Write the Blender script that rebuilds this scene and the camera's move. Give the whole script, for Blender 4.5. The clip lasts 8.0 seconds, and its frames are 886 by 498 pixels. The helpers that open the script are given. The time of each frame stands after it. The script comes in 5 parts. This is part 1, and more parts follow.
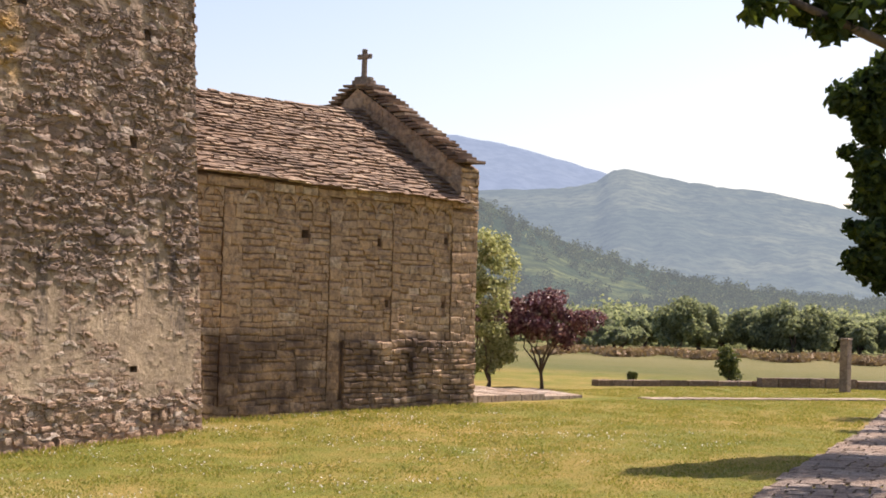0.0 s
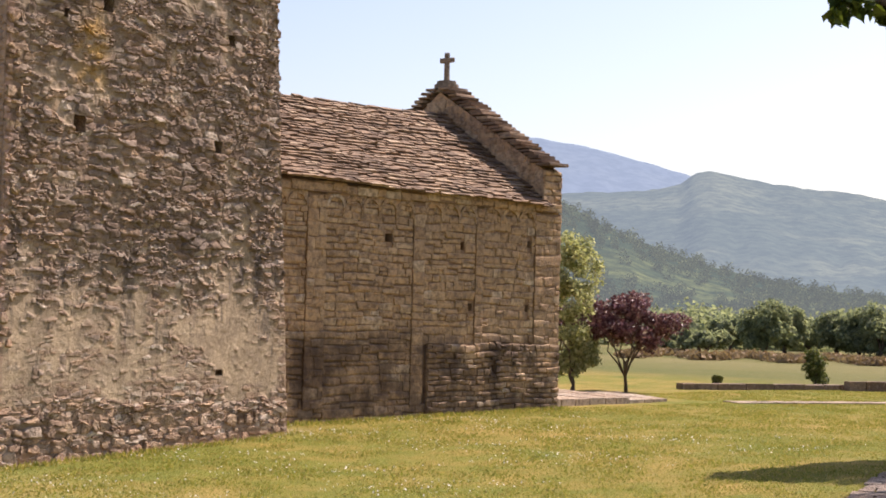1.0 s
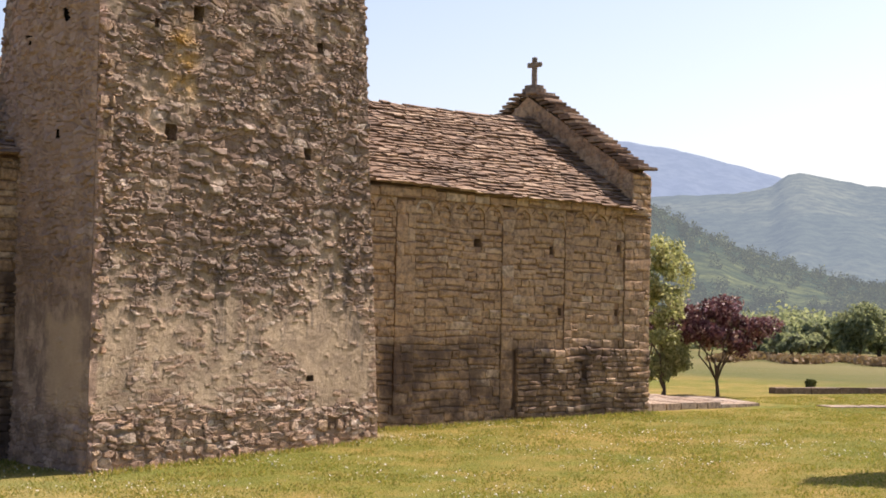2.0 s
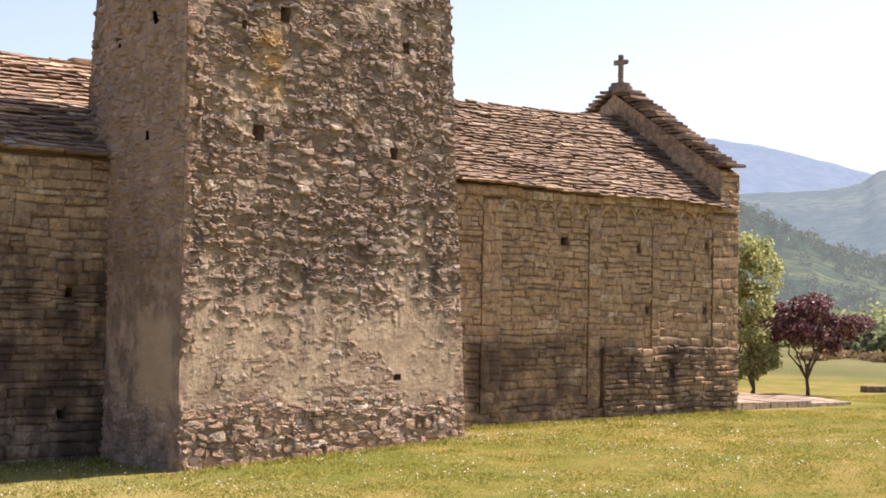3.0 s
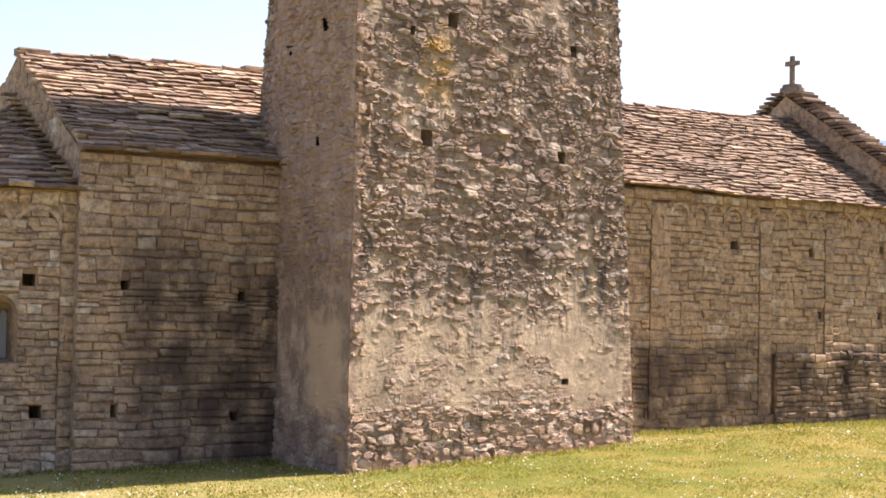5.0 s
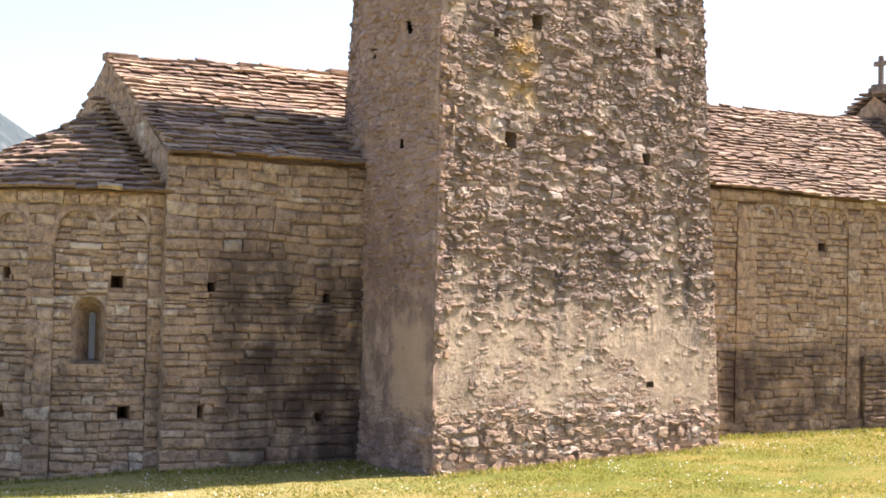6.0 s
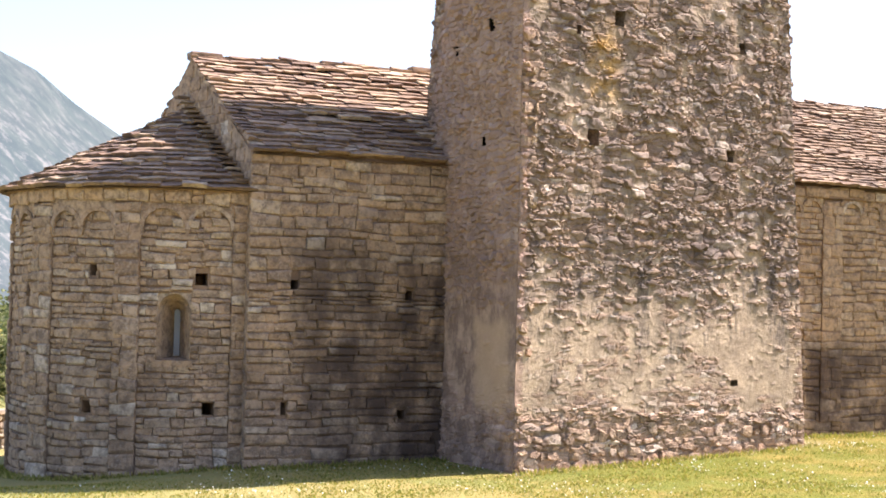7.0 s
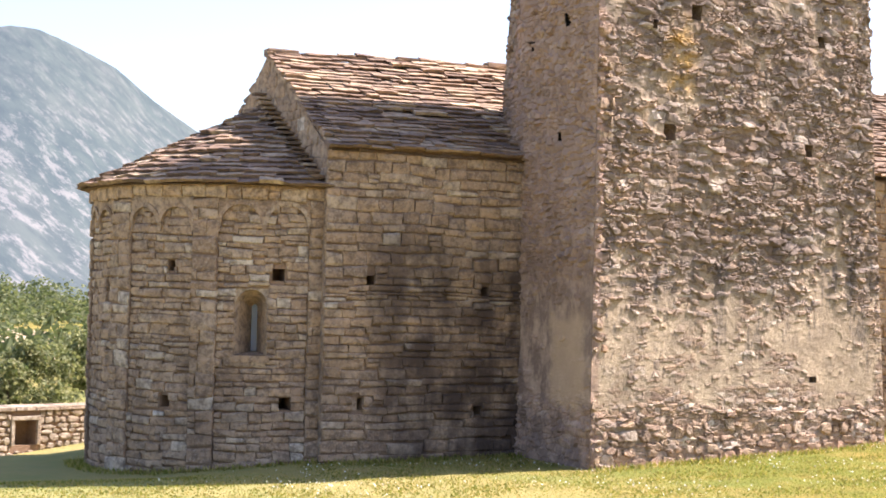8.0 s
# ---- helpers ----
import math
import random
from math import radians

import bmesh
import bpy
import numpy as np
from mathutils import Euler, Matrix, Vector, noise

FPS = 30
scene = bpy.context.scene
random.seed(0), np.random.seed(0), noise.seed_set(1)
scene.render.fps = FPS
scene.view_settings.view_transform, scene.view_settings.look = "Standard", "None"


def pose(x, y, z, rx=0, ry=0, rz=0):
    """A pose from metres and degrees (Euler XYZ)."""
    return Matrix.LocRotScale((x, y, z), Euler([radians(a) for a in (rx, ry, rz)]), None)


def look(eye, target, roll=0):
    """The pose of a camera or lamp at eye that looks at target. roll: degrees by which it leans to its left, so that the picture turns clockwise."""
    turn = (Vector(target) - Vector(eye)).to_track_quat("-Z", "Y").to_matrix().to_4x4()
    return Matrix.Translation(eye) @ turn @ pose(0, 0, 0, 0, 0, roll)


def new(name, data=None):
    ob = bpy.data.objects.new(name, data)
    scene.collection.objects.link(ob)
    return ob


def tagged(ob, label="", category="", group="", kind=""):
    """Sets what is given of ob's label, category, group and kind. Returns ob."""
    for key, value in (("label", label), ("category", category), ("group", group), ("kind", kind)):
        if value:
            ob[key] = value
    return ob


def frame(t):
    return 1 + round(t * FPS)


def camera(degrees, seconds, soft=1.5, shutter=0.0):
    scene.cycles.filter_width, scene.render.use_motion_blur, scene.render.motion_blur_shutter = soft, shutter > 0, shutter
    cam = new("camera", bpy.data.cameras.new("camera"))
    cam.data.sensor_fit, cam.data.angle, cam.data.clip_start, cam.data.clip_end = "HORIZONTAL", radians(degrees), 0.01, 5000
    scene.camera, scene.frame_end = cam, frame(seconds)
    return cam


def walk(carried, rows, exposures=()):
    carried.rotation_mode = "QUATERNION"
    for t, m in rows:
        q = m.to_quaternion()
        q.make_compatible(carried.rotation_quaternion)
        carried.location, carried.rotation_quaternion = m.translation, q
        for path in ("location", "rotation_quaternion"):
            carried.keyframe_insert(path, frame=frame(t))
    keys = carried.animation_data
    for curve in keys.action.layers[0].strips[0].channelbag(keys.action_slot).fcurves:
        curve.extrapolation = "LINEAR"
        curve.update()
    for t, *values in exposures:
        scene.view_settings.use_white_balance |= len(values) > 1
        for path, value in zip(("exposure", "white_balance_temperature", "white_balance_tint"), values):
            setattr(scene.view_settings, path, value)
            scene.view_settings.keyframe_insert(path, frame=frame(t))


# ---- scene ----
# The camera stands on the lawn and turns to its left.
cam = camera(29.78, 8.0, soft=1.8)
EYE = 2.35
ROWS = [
    (0.0, -47.640, 2.130, -1.570),
    (0.5, -46.280, 2.141, -1.528),
    (1.0, -44.778, 2.172, -1.473),
    (1.5, -43.249, 2.222, -1.340),
    (2.0, -41.707, 2.276, -1.156),
    (3.5, -37.274, 2.111, -1.029),
    (4.0, -35.837, 2.103, -1.081),
    (4.5, -34.407, 2.165, -1.146),
    (6.0, -30.076, 2.229, -1.274),
    (6.5, -28.638, 2.186, -1.351),
    (7.0, -27.253, 2.083, -1.370),
    (7.5, -25.935, 1.974, -1.393),
    (8.0, -24.651, 1.870, -1.423),
]
EXPOSURES = [(0.0, 0.72, 6750, 23), (2.0, 0.72, 6750, 23), (3.5, 1.09, 6720, 23), (4.5, 1.24, 6650, 22), (6.0, 1.53, 6300, 21), (8.0, 1.6, 6250, 21)]
walk(cam, [(t, pose(0, 0, EYE, 90 + pitch, roll, yaw)) for t, yaw, pitch, roll in ROWS],
     exposures=EXPOSURES)

# ---- sky and sun ----
SUN_AZ, SUN_EL = -3.0, 49.5      # degrees from +X towards +Y, and above the horizon
world = bpy.data.worlds.new("sky")
scene.world = world
world.use_nodes = True
wn = world.node_tree.nodes
sky = wn.new("ShaderNodeTexSky")
sky.sky_type, sky.sun_disc = "NISHITA", False
sky.sun_elevation, sky.sun_rotation = radians(SUN_EL), radians(90 - SUN_AZ)
sky.air_density, sky.dust_density, sky.ozone_density = 1.0, 1.6, 1.0
wn["Background"].inputs["Strength"].default_value = 0.105
world.node_tree.links.new(sky.outputs[0], wn["Background"].inputs[0])
sun = new("sun", bpy.data.lights.new("sun", "SUN"))
sun.data.energy, sun.data.angle, sun.data.color = 5.0, radians(0.6), (1.0, 0.91, 0.80)
to_sun = Vector((math.cos(radians(SUN_EL)) * math.cos(radians(SUN_AZ)), math.cos(radians(SUN_EL)) * math.sin(radians(SUN_AZ)), math.sin(radians(SUN_EL))))
sun.matrix_world = look(to_sun * 60, (0, 0, 0))


# ---- materials ----
class Nodes:
    """Short names for the nodes of one material."""
    def __init__(self, name):
        self.mat = bpy.data.materials.new(name)
        self.mat.use_nodes = True
        self.tree = self.mat.node_tree
        self.bsdf = self.tree.nodes["Principled BSDF"]
        self.out = self.tree.nodes["Material Output"]

    def node(self, kind):
        return self.tree.nodes.new(kind)

    def put(self, socket, value):
        if isinstance(value, bpy.types.NodeSocket):
            self.tree.links.new(value, socket)
        elif isinstance(value, tuple) and len(value) == 3 and socket.type == "RGBA":
            socket.default_value = (*value, 1)
        else:
            socket.default_value = value

    def pos(self, scale=(1, 1, 1)):
        g = self.node("ShaderNodeNewGeometry")
        m = self.node("ShaderNodeVectorMath")
        m.operation = "MULTIPLY"
        self.put(m.inputs[0], g.outputs["Position"])
        m.inputs[1].default_value = scale
        return m.outputs[0]

    def noise(self, scale, vec=None, detail=4, rough=0.55):
        n = self.node("ShaderNodeTexNoise")
        self.put(n.inputs["Vector"], vec or self.pos())
        n.inputs["Scale"].default_value, n.inputs["Detail"].default_value, n.inputs["Roughness"].default_value = scale, detail, rough
        return n.outputs["Fac"]

    def math(self, op, a, b=0.0, clamp=False):
        n = self.node("ShaderNodeMath")
        n.operation, n.use_clamp = op, clamp
        self.put(n.inputs[0], a)
        self.put(n.inputs[1], b)
        return n.outputs[0]

    def band(self, fac, lo, hi, a=0.0, b=1.0):
        n = self.node("ShaderNodeMapRange")
        n.interpolation_type = "SMOOTHSTEP"
        for i, v in enumerate((fac, lo, hi, a, b)):
            self.put(n.inputs[i], v)
        return n.outputs[0]

    def mix(self, fac, a, b, blend="MIX"):
        n = self.node("ShaderNodeMix")
        n.data_type, n.blend_type = "RGBA", blend
        self.put(n.inputs[0], fac)
        self.put(n.inputs[6], a)
        self.put(n.inputs[7], b)
        return n.outputs[2]

    def ramp(self, fac, stops):
        n = self.node("ShaderNodeValToRGB")
        while len(n.color_ramp.elements) < len(stops):
            n.color_ramp.elements.new(0.5)
        for e, (p, c) in zip(n.color_ramp.elements, stops):
            e.position, e.color = p, (*c, 1)
        self.put(n.inputs[0], fac)
        return n.outputs[0]

    def piece(self):
        """A random number for each piece, whether it is an object or an island of a joined mesh."""
        o, g = self.node("ShaderNodeObjectInfo"), self.node("ShaderNodeNewGeometry")
        return self.math("FRACT", self.math("ADD", o.outputs["Random"], g.outputs["Random Per Island"]))

    def axis(self, i):
        s = self.node("ShaderNodeSeparateXYZ")
        self.put(s.inputs[0], self.pos())
        return s.outputs[i]

    def attr(self, name):
        n = self.node("ShaderNodeAttribute")
        n.attribute_name = name
        return n.outputs["Fac"]

    def bump(self, height, strength=0.5, distance=0.02):
        b = self.node("ShaderNodeBump")
        b.inputs["Strength"].default_value, b.inputs["Distance"].default_value = strength, distance
        self.put(b.inputs["Height"], height)
        self.put(self.bsdf.inputs["Normal"], b.outputs[0])

    def done(self, colour, rough=0.9, spec=0.25):
        self.put(self.bsdf.inputs["Base Color"], colour)
        self.put(self.bsdf.inputs["Roughness"], rough)
        self.put(self.bsdf.inputs["Specular IOR Level"], spec)
        return self.mat


def stained(n, colour):
    """Black lichen and damp marks in run-down streaks and cloudy patches."""
    streak = n.noise(1.0, n.pos((2.6, 2.6, 0.42)), 5, 0.6)
    cloud = n.noise(1.1, n.pos((1, 1, 1.2)), 6, 0.65)
    z = n.axis(2)
    wavy = n.math("ADD", z, n.math("MULTIPLY", n.math("SUBTRACT", n.noise(1.4, detail=3), 0.5), 1.3))
    x = n.axis(0)
    low = n.math("MULTIPLY", n.math("MULTIPLY", n.band(wavy, 2.15, 1.6), n.band(wavy, -0.2, 0.6, 0.4, 1.0)), n.band(x, 12.0, 18.0, 0.35, 1.0))
    patch = n.math("MULTIPLY", n.band(x, 8.8, 10.8), n.math("MULTIPLY", n.band(x, 13.2, 12.6), n.band(wavy, 4.0, 2.6, 0.0, 0.95)))
    amount = n.math("MULTIPLY", n.band(n.math("ADD", n.math("MULTIPLY", streak, 0.38), n.math("MULTIPLY", cloud, 0.62)), 0.30, 0.62), n.math("ADD", 0.24, n.math("MAXIMUM", n.math("MULTIPLY", low, 0.76), n.math("MULTIPLY", patch, 0.88))))
    return n.mix(amount, colour, (0.082, 0.056, 0.043))


def stone_material(name, stops, stain=True, grain=0.5):
    n = Nodes(name)
    c = n.ramp(n.piece(), stops)
    c = n.mix(n.band(n.noise(0.9, detail=4), 0.35, 0.65, 0.0, 0.35), c, (0.45, 0.29, 0.17))
    if stain:
        c = n.mix(n.band(n.axis(0), 16.0, 19.0, 0.30, 0.48), c, n.mix(n.band(n.axis(0), 16.0, 19.0), (0.66, 0.49, 0.29), (0.72, 0.49, 0.25)))
    c = n.mix(n.band(n.noise(7.5, detail=7, rough=0.75), 0.40, 0.62), c, n.mix(0.7, c, (0.12, 0.085, 0.065)))
    c = n.mix(n.band(n.noise(26.0, detail=4), 0.50, 0.75, 0, 0.6), c, (0.60, 0.49, 0.38))
    if stain:
        c = stained(n, c)
    n.bump(n.math("ADD", n.noise(34.0, detail=5), n.math("MULTIPLY", n.noise(12.0, detail=4), 1.6)), grain, 0.035)
    return n.done(c, 0.92)


STONE = stone_material("sandstone block", [(0.0, (0.25, 0.145, 0.10)), (0.2, (0.42, 0.265, 0.185)), (0.42, (0.53, 0.335, 0.20)), (0.6, (0.38, 0.265, 0.21)), (0.8, (0.53, 0.375, 0.265)), (0.9, (0.62, 0.48, 0.36)), (0.95, (0.74, 0.62, 0.49)), (1.0, (0.84, 0.76, 0.66))])
RUBBLE = stone_material("rubble stone", [(0.0, (0.25, 0.165, 0.11)), (0.35, (0.42, 0.30, 0.20)), (0.6, (0.50, 0.365, 0.235)), (0.8, (0.45, 0.28, 0.18)), (1.0, (0.58, 0.48, 0.37))], stain=False, grain=0.9)
# golden stone, lightened to stand for light bounced up from the roof
GABLE = stone_material("gable stone", [(0.0, (0.42, 0.27, 0.16)), (0.5, (0.52, 0.35, 0.21)), (1.0, (0.58, 0.43, 0.29))], stain=False)
CROSS = stone_material("weathered carved stone", [(0.0, (0.2, 0.165, 0.13)), (1.0, (0.26, 0.22, 0.17))], stain=False)


def mortar_material():
    n = Nodes("lime mortar")
    c = n.mix(n.noise(14.0, detail=6), (0.20, 0.125, 0.08), (0.42, 0.28, 0.18))
    c = stained(n, c)
    n.bump(n.noise(40.0, detail=6), 0.8, 0.03)
    return n.done(c, 0.95)


MORTAR = mortar_material()


def slab_material(name, stops, lichen):
    n = Nodes(name)
    c = n.ramp(n.piece(), stops)
    c = n.mix(n.band(n.noise(7.0, detail=6, rough=0.65), 0.38, 0.68), c, n.mix(0.55, c, (0.07, 0.055, 0.05)))
    c = n.mix(n.band(n.noise(16.0, detail=5), 0.60, 0.72, 0, 0.7), c, lichen)
    c = n.mix(n.band(n.noise(1.3, detail=4), 0.52, 0.72, 0, 0.45), c, (0.10, 0.075, 0.06))
    n.bump(n.noise(30.0, detail=6), 0.7, 0.02)
    return n.done(c, 0.88)


SLAB = slab_material("roof stone slab", [(0.0, (0.15, 0.10, 0.065)), (0.4, (0.25, 0.165, 0.105)), (0.75, (0.33, 0.225, 0.145)), (1.0, (0.45, 0.34, 0.23))], (0.38, 0.30, 0.20))
SLAB_EAST = slab_material("lichened roof stone slab", [(0.0, (0.20, 0.135, 0.10)), (0.4, (0.32, 0.215, 0.145)), (0.75, (0.45, 0.315, 0.21)), (1.0, (0.60, 0.46, 0.31))], (0.54, 0.40, 0.23))


def render_material():
    """Old lime render over rubble: bare says where the render has fallen off."""
    n = Nodes("worn lime render over rubble")
    bare, tone = n.attr("bare"), n.attr("tone")
    stone = n.ramp(tone, [(0.0, (0.18, 0.12, 0.085)), (0.25, (0.32, 0.225, 0.155)), (0.45, (0.40, 0.27, 0.17)), (0.65, (0.28, 0.215, 0.17)), (0.85, (0.39, 0.295, 0.215)), (1.0, (0.66, 0.55, 0.44))])
    stone = n.mix(n.band(n.noise(22.0, detail=5), 0.4, 0.7, 0, 0.5), stone, (0.20, 0.15, 0.11))
    lime = n.mix(n.band(n.noise(2.2, detail=6), 0.35, 0.65), (0.34, 0.262, 0.18), (0.52, 0.40, 0.27))
    lime = n.mix(n.band(n.noise(30.0, detail=4), 0.45, 0.75, 0, 0.35), lime, (0.24, 0.185, 0.14))
    c = n.mix(bare, lime, stone)
    z = n.axis(2)
    wavy = n.math("ADD", z, n.math("MULTIPLY", n.math("SUBTRACT", n.noise(0.9, detail=4), 0.5), 1.6))
    grey = n.math("MULTIPLY", n.band(wavy, 1.9, 3.0), n.band(n.noise(1.0, n.pos((2.0, 2.0, 1.3)), 7, 0.7), 0.36, 0.60, 0.15, 0.92))
    c = n.mix(grey, c, n.mix(0.55, c, (0.10, 0.079, 0.067)))
    run = n.math("MULTIPLY", n.band(n.noise(1.0, n.pos((3.4, 3.4, 0.8)), 6, 0.7), 0.50, 0.68), n.math("MULTIPLY", n.band(wavy, 1.0, 2.0), n.band(wavy, 4.6, 3.2)))
    c = n.mix(n.math("MULTIPLY", run, 0.85), c, (0.095, 0.08, 0.072))
    x = n.axis(0)
    spot = n.math("MULTIPLY", n.math("MULTIPLY", n.band(x, 13.8, 14.15), n.band(x, 14.75, 14.4)), n.math("MULTIPLY", n.band(wavy, 5.6, 6.1), n.band(wavy, 7.1, 6.5)))
    c = n.mix(n.math("MULTIPLY", spot, n.band(n.noise(4.0, detail=5), 0.4, 0.6, 0.1, 0.75)), c, (0.42, 0.25, 0.06))
    y = n.axis(1)
    wob = n.math("MULTIPLY", n.math("SUBTRACT", n.noise(1.7, detail=5), 0.5), 0.9)
    yw, zw = n.math("ADD", y, wob), n.math("ADD", z, wob)
    side = n.math("MULTIPLY", n.band(x, 12.75, 12.68), n.math("MULTIPLY", n.math("MULTIPLY", n.band(yw, 22.05, 22.35), n.band(yw, 23.35, 23.1)), n.math("MULTIPLY", n.band(zw, 0.7, 0.85), n.band(zw, 2.35, 2.0))))
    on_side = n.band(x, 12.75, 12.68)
    # pinkish brown of the east face, painted lighter to offset its shade
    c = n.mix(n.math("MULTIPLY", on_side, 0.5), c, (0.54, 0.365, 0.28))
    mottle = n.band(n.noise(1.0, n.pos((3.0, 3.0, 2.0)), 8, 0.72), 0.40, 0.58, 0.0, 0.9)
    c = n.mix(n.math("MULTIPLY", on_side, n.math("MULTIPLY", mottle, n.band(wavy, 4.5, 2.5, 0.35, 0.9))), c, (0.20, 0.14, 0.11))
    c = n.mix(n.math("MULTIPLY", side, 0.8), c, (0.52, 0.37, 0.24))
    n.bump(n.math("ADD", n.noise(60.0, detail=5), n.noise(17.0, detail=4)), 0.6, 0.02)
    return n.done(c, 0.95)


RENDER = render_material()


def ground_material():
    n = Nodes("mown grass and meadow")
    big = n.noise(0.16, detail=4)
    mid = n.noise(1.1, detail=6, rough=0.65)
    fine = n.noise(30.0, detail=5, rough=0.7)
    c = n.ramp(n.math("ADD", n.math("MULTIPLY", big, 0.5), n.math("MULTIPLY", mid, 0.5)), [(0.34, (0.11, 0.14, 0.022)), (0.44, (0.18, 0.18, 0.034)), (0.53, (0.27, 0.21, 0.055)), (0.64, (0.38, 0.26, 0.085))])
    c = n.mix(n.band(fine, 0.35, 0.7), n.mix(0.35, c, (0.09, 0.10, 0.02)), c)
    x = n.axis(0)
    dry = n.math("MULTIPLY", n.band(x, 48.0, 75.0), n.band(n.noise(1.0, n.pos((0.05, 0.02, 0.05)), 3), 0.42, 0.56, 0.03, 0.30))
    c = n.mix(n.band(x, 42.0, 52.0, 0.0, 0.85), c, (0.098, 0.11, 0.038))
    c = n.mix(dry, c, (0.30, 0.235, 0.12))
    c = n.mix(n.band(x, 15.0, 8.0, 0.0, 0.4), c, (0.36, 0.34, 0.16))
    off = n.math("SUBTRACT", n.axis(1), n.math("ADD", 22.0 - 12.6 * 0.1944, n.math("MULTIPLY", x, 0.1944)))
    off = n.math("ADD", off, n.math("MULTIPLY", n.math("SUBTRACT", n.noise(2.4, detail=5), 0.5), 0.7))
    earth = n.math("MULTIPLY", n.math("MULTIPLY", n.band(off, -0.42, -0.15), n.band(x, 12.2, 12.9)), n.band(x, 20.0, 18.8))
    c = n.mix(n.math("MULTIPLY", earth, 0.85), c, (0.47, 0.36, 0.25))
    n.bump(n.math("ADD", fine, n.noise(8.0)), 0.6, 0.05)
    return n.done(c, 0.95, 0.1)


GROUND = ground_material()


def leaf_material(name, stops, through_light=0.35, rough=0.5):
    n = Nodes(name)
    c = n.ramp(n.piece(), stops)
    n.done(c, rough, 0.35)
    t = n.node("ShaderNodeBsdfTranslucent")
    n.put(t.inputs[0], n.mix(0.5, c, (0.9, 1.0, 0.4), "MULTIPLY"))
    m = n.node("ShaderNodeMixShader")
    m.inputs[0].default_value = through_light
    n.put(m.inputs[1], n.bsdf.outputs[0])
    n.put(m.inputs[2], t.outputs[0])
    n.put(n.out.inputs[0], m.outputs[0])
    return n.mat


BLADE = leaf_material("grass blade", [(0.0, (0.165, 0.195, 0.035)), (0.4, (0.26, 0.255, 0.058)), (0.7, (0.355, 0.30, 0.085)), (1.0, (0.48, 0.385, 0.16))], 0.5, 0.7)
LEAF_BROAD = leaf_material("broad green leaf", [(0.0, (0.025, 0.045, 0.01)), (0.6, (0.05, 0.08, 0.016)), (1.0, (0.10, 0.13, 0.02))], 0.35)
LEAF_LIGHT = leaf_material("light green leaf", [(0.0, (0.20, 0.22, 0.10)), (0.5, (0.40, 0.41, 0.20)), (1.0, (0.62, 0.60, 0.38))], 0.5)
LEAF_PLUM = leaf_material("purple plum leaf", [(0.0, (0.075, 0.03, 0.044)), (0.5, (0.16, 0.07, 0.09)), (0.85, (0.27, 0.14, 0.16)), (1.0, (0.50, 0.38, 0.38))], 0.3, 0.4)
# distance haze is painted into these pale greyish greens
LEAF_FAR = leaf_material("haze-paled far woodland leaf", [(0.0, (0.18, 0.205, 0.14)), (0.5, (0.29, 0.32, 0.21)), (1.0, (0.42, 0.43, 0.28))], 0.55, 0.9)
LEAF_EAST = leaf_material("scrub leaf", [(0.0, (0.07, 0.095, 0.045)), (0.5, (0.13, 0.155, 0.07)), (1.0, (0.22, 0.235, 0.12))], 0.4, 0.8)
LEAF_DRY = leaf_material("dry straw", [(0.0, (0.24, 0.165, 0.095)), (1.0, (0.38, 0.275, 0.16))], 0.2, 0.8)
LEAF_BUSH = leaf_material("hedge leaf", [(0.0, (0.05, 0.07, 0.02)), (0.5, (0.10, 0.125, 0.035)), (1.0, (0.22, 0.22, 0.08))], 0.35, 0.6)
LEAF_SHRUB = leaf_material("pale shrub leaf", [(0.0, (0.10, 0.125, 0.05)), (0.5, (0.20, 0.22, 0.095)), (1.0, (0.38, 0.36, 0.19))], 0.4, 0.7)
PETAL = leaf_material("clover petal", [(0.0, (0.65, 0.64, 0.55)), (1.0, (0.8, 0.79, 0.72))], 0.2)


def bark_material():
    n = Nodes("bark")
    c = n.mix(n.noise(1.0, n.pos((30, 30, 6)), 5), (0.05, 0.036, 0.026), (0.17, 0.125, 0.09))
    n.bump(n.noise(1.0, n.pos((40, 40, 8)), 5), 0.8, 0.02)
    return n.done(c, 0.9)


BARK = bark_material()


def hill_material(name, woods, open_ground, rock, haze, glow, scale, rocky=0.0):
    """Wooded slopes far off; the haze of the air is put in as emission."""
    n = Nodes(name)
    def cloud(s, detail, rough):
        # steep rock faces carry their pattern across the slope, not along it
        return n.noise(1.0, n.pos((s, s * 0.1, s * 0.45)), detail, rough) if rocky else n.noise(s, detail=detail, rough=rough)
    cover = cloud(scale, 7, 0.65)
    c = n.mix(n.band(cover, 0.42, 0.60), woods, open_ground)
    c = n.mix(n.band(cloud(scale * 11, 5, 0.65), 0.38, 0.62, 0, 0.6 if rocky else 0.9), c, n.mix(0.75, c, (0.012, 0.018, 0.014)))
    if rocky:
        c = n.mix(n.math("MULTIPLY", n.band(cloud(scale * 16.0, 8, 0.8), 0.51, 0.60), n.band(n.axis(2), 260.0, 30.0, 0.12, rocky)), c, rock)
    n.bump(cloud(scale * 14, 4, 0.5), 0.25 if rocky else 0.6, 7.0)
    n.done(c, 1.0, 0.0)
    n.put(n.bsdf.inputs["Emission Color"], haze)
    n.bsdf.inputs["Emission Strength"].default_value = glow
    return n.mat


def plain_material(name, colour, rough=0.8):
    n = Nodes(name)
    n.done(n.mix(n.noise(12.0, detail=4), tuple(v * 0.8 for v in colour), colour), rough)
    return n.mat


# near-black lining: shade painted inside the holes of the tower's side face
HOLE_SHADE = plain_material("painted hole shade", (0.02, 0.016, 0.013), 1.0)
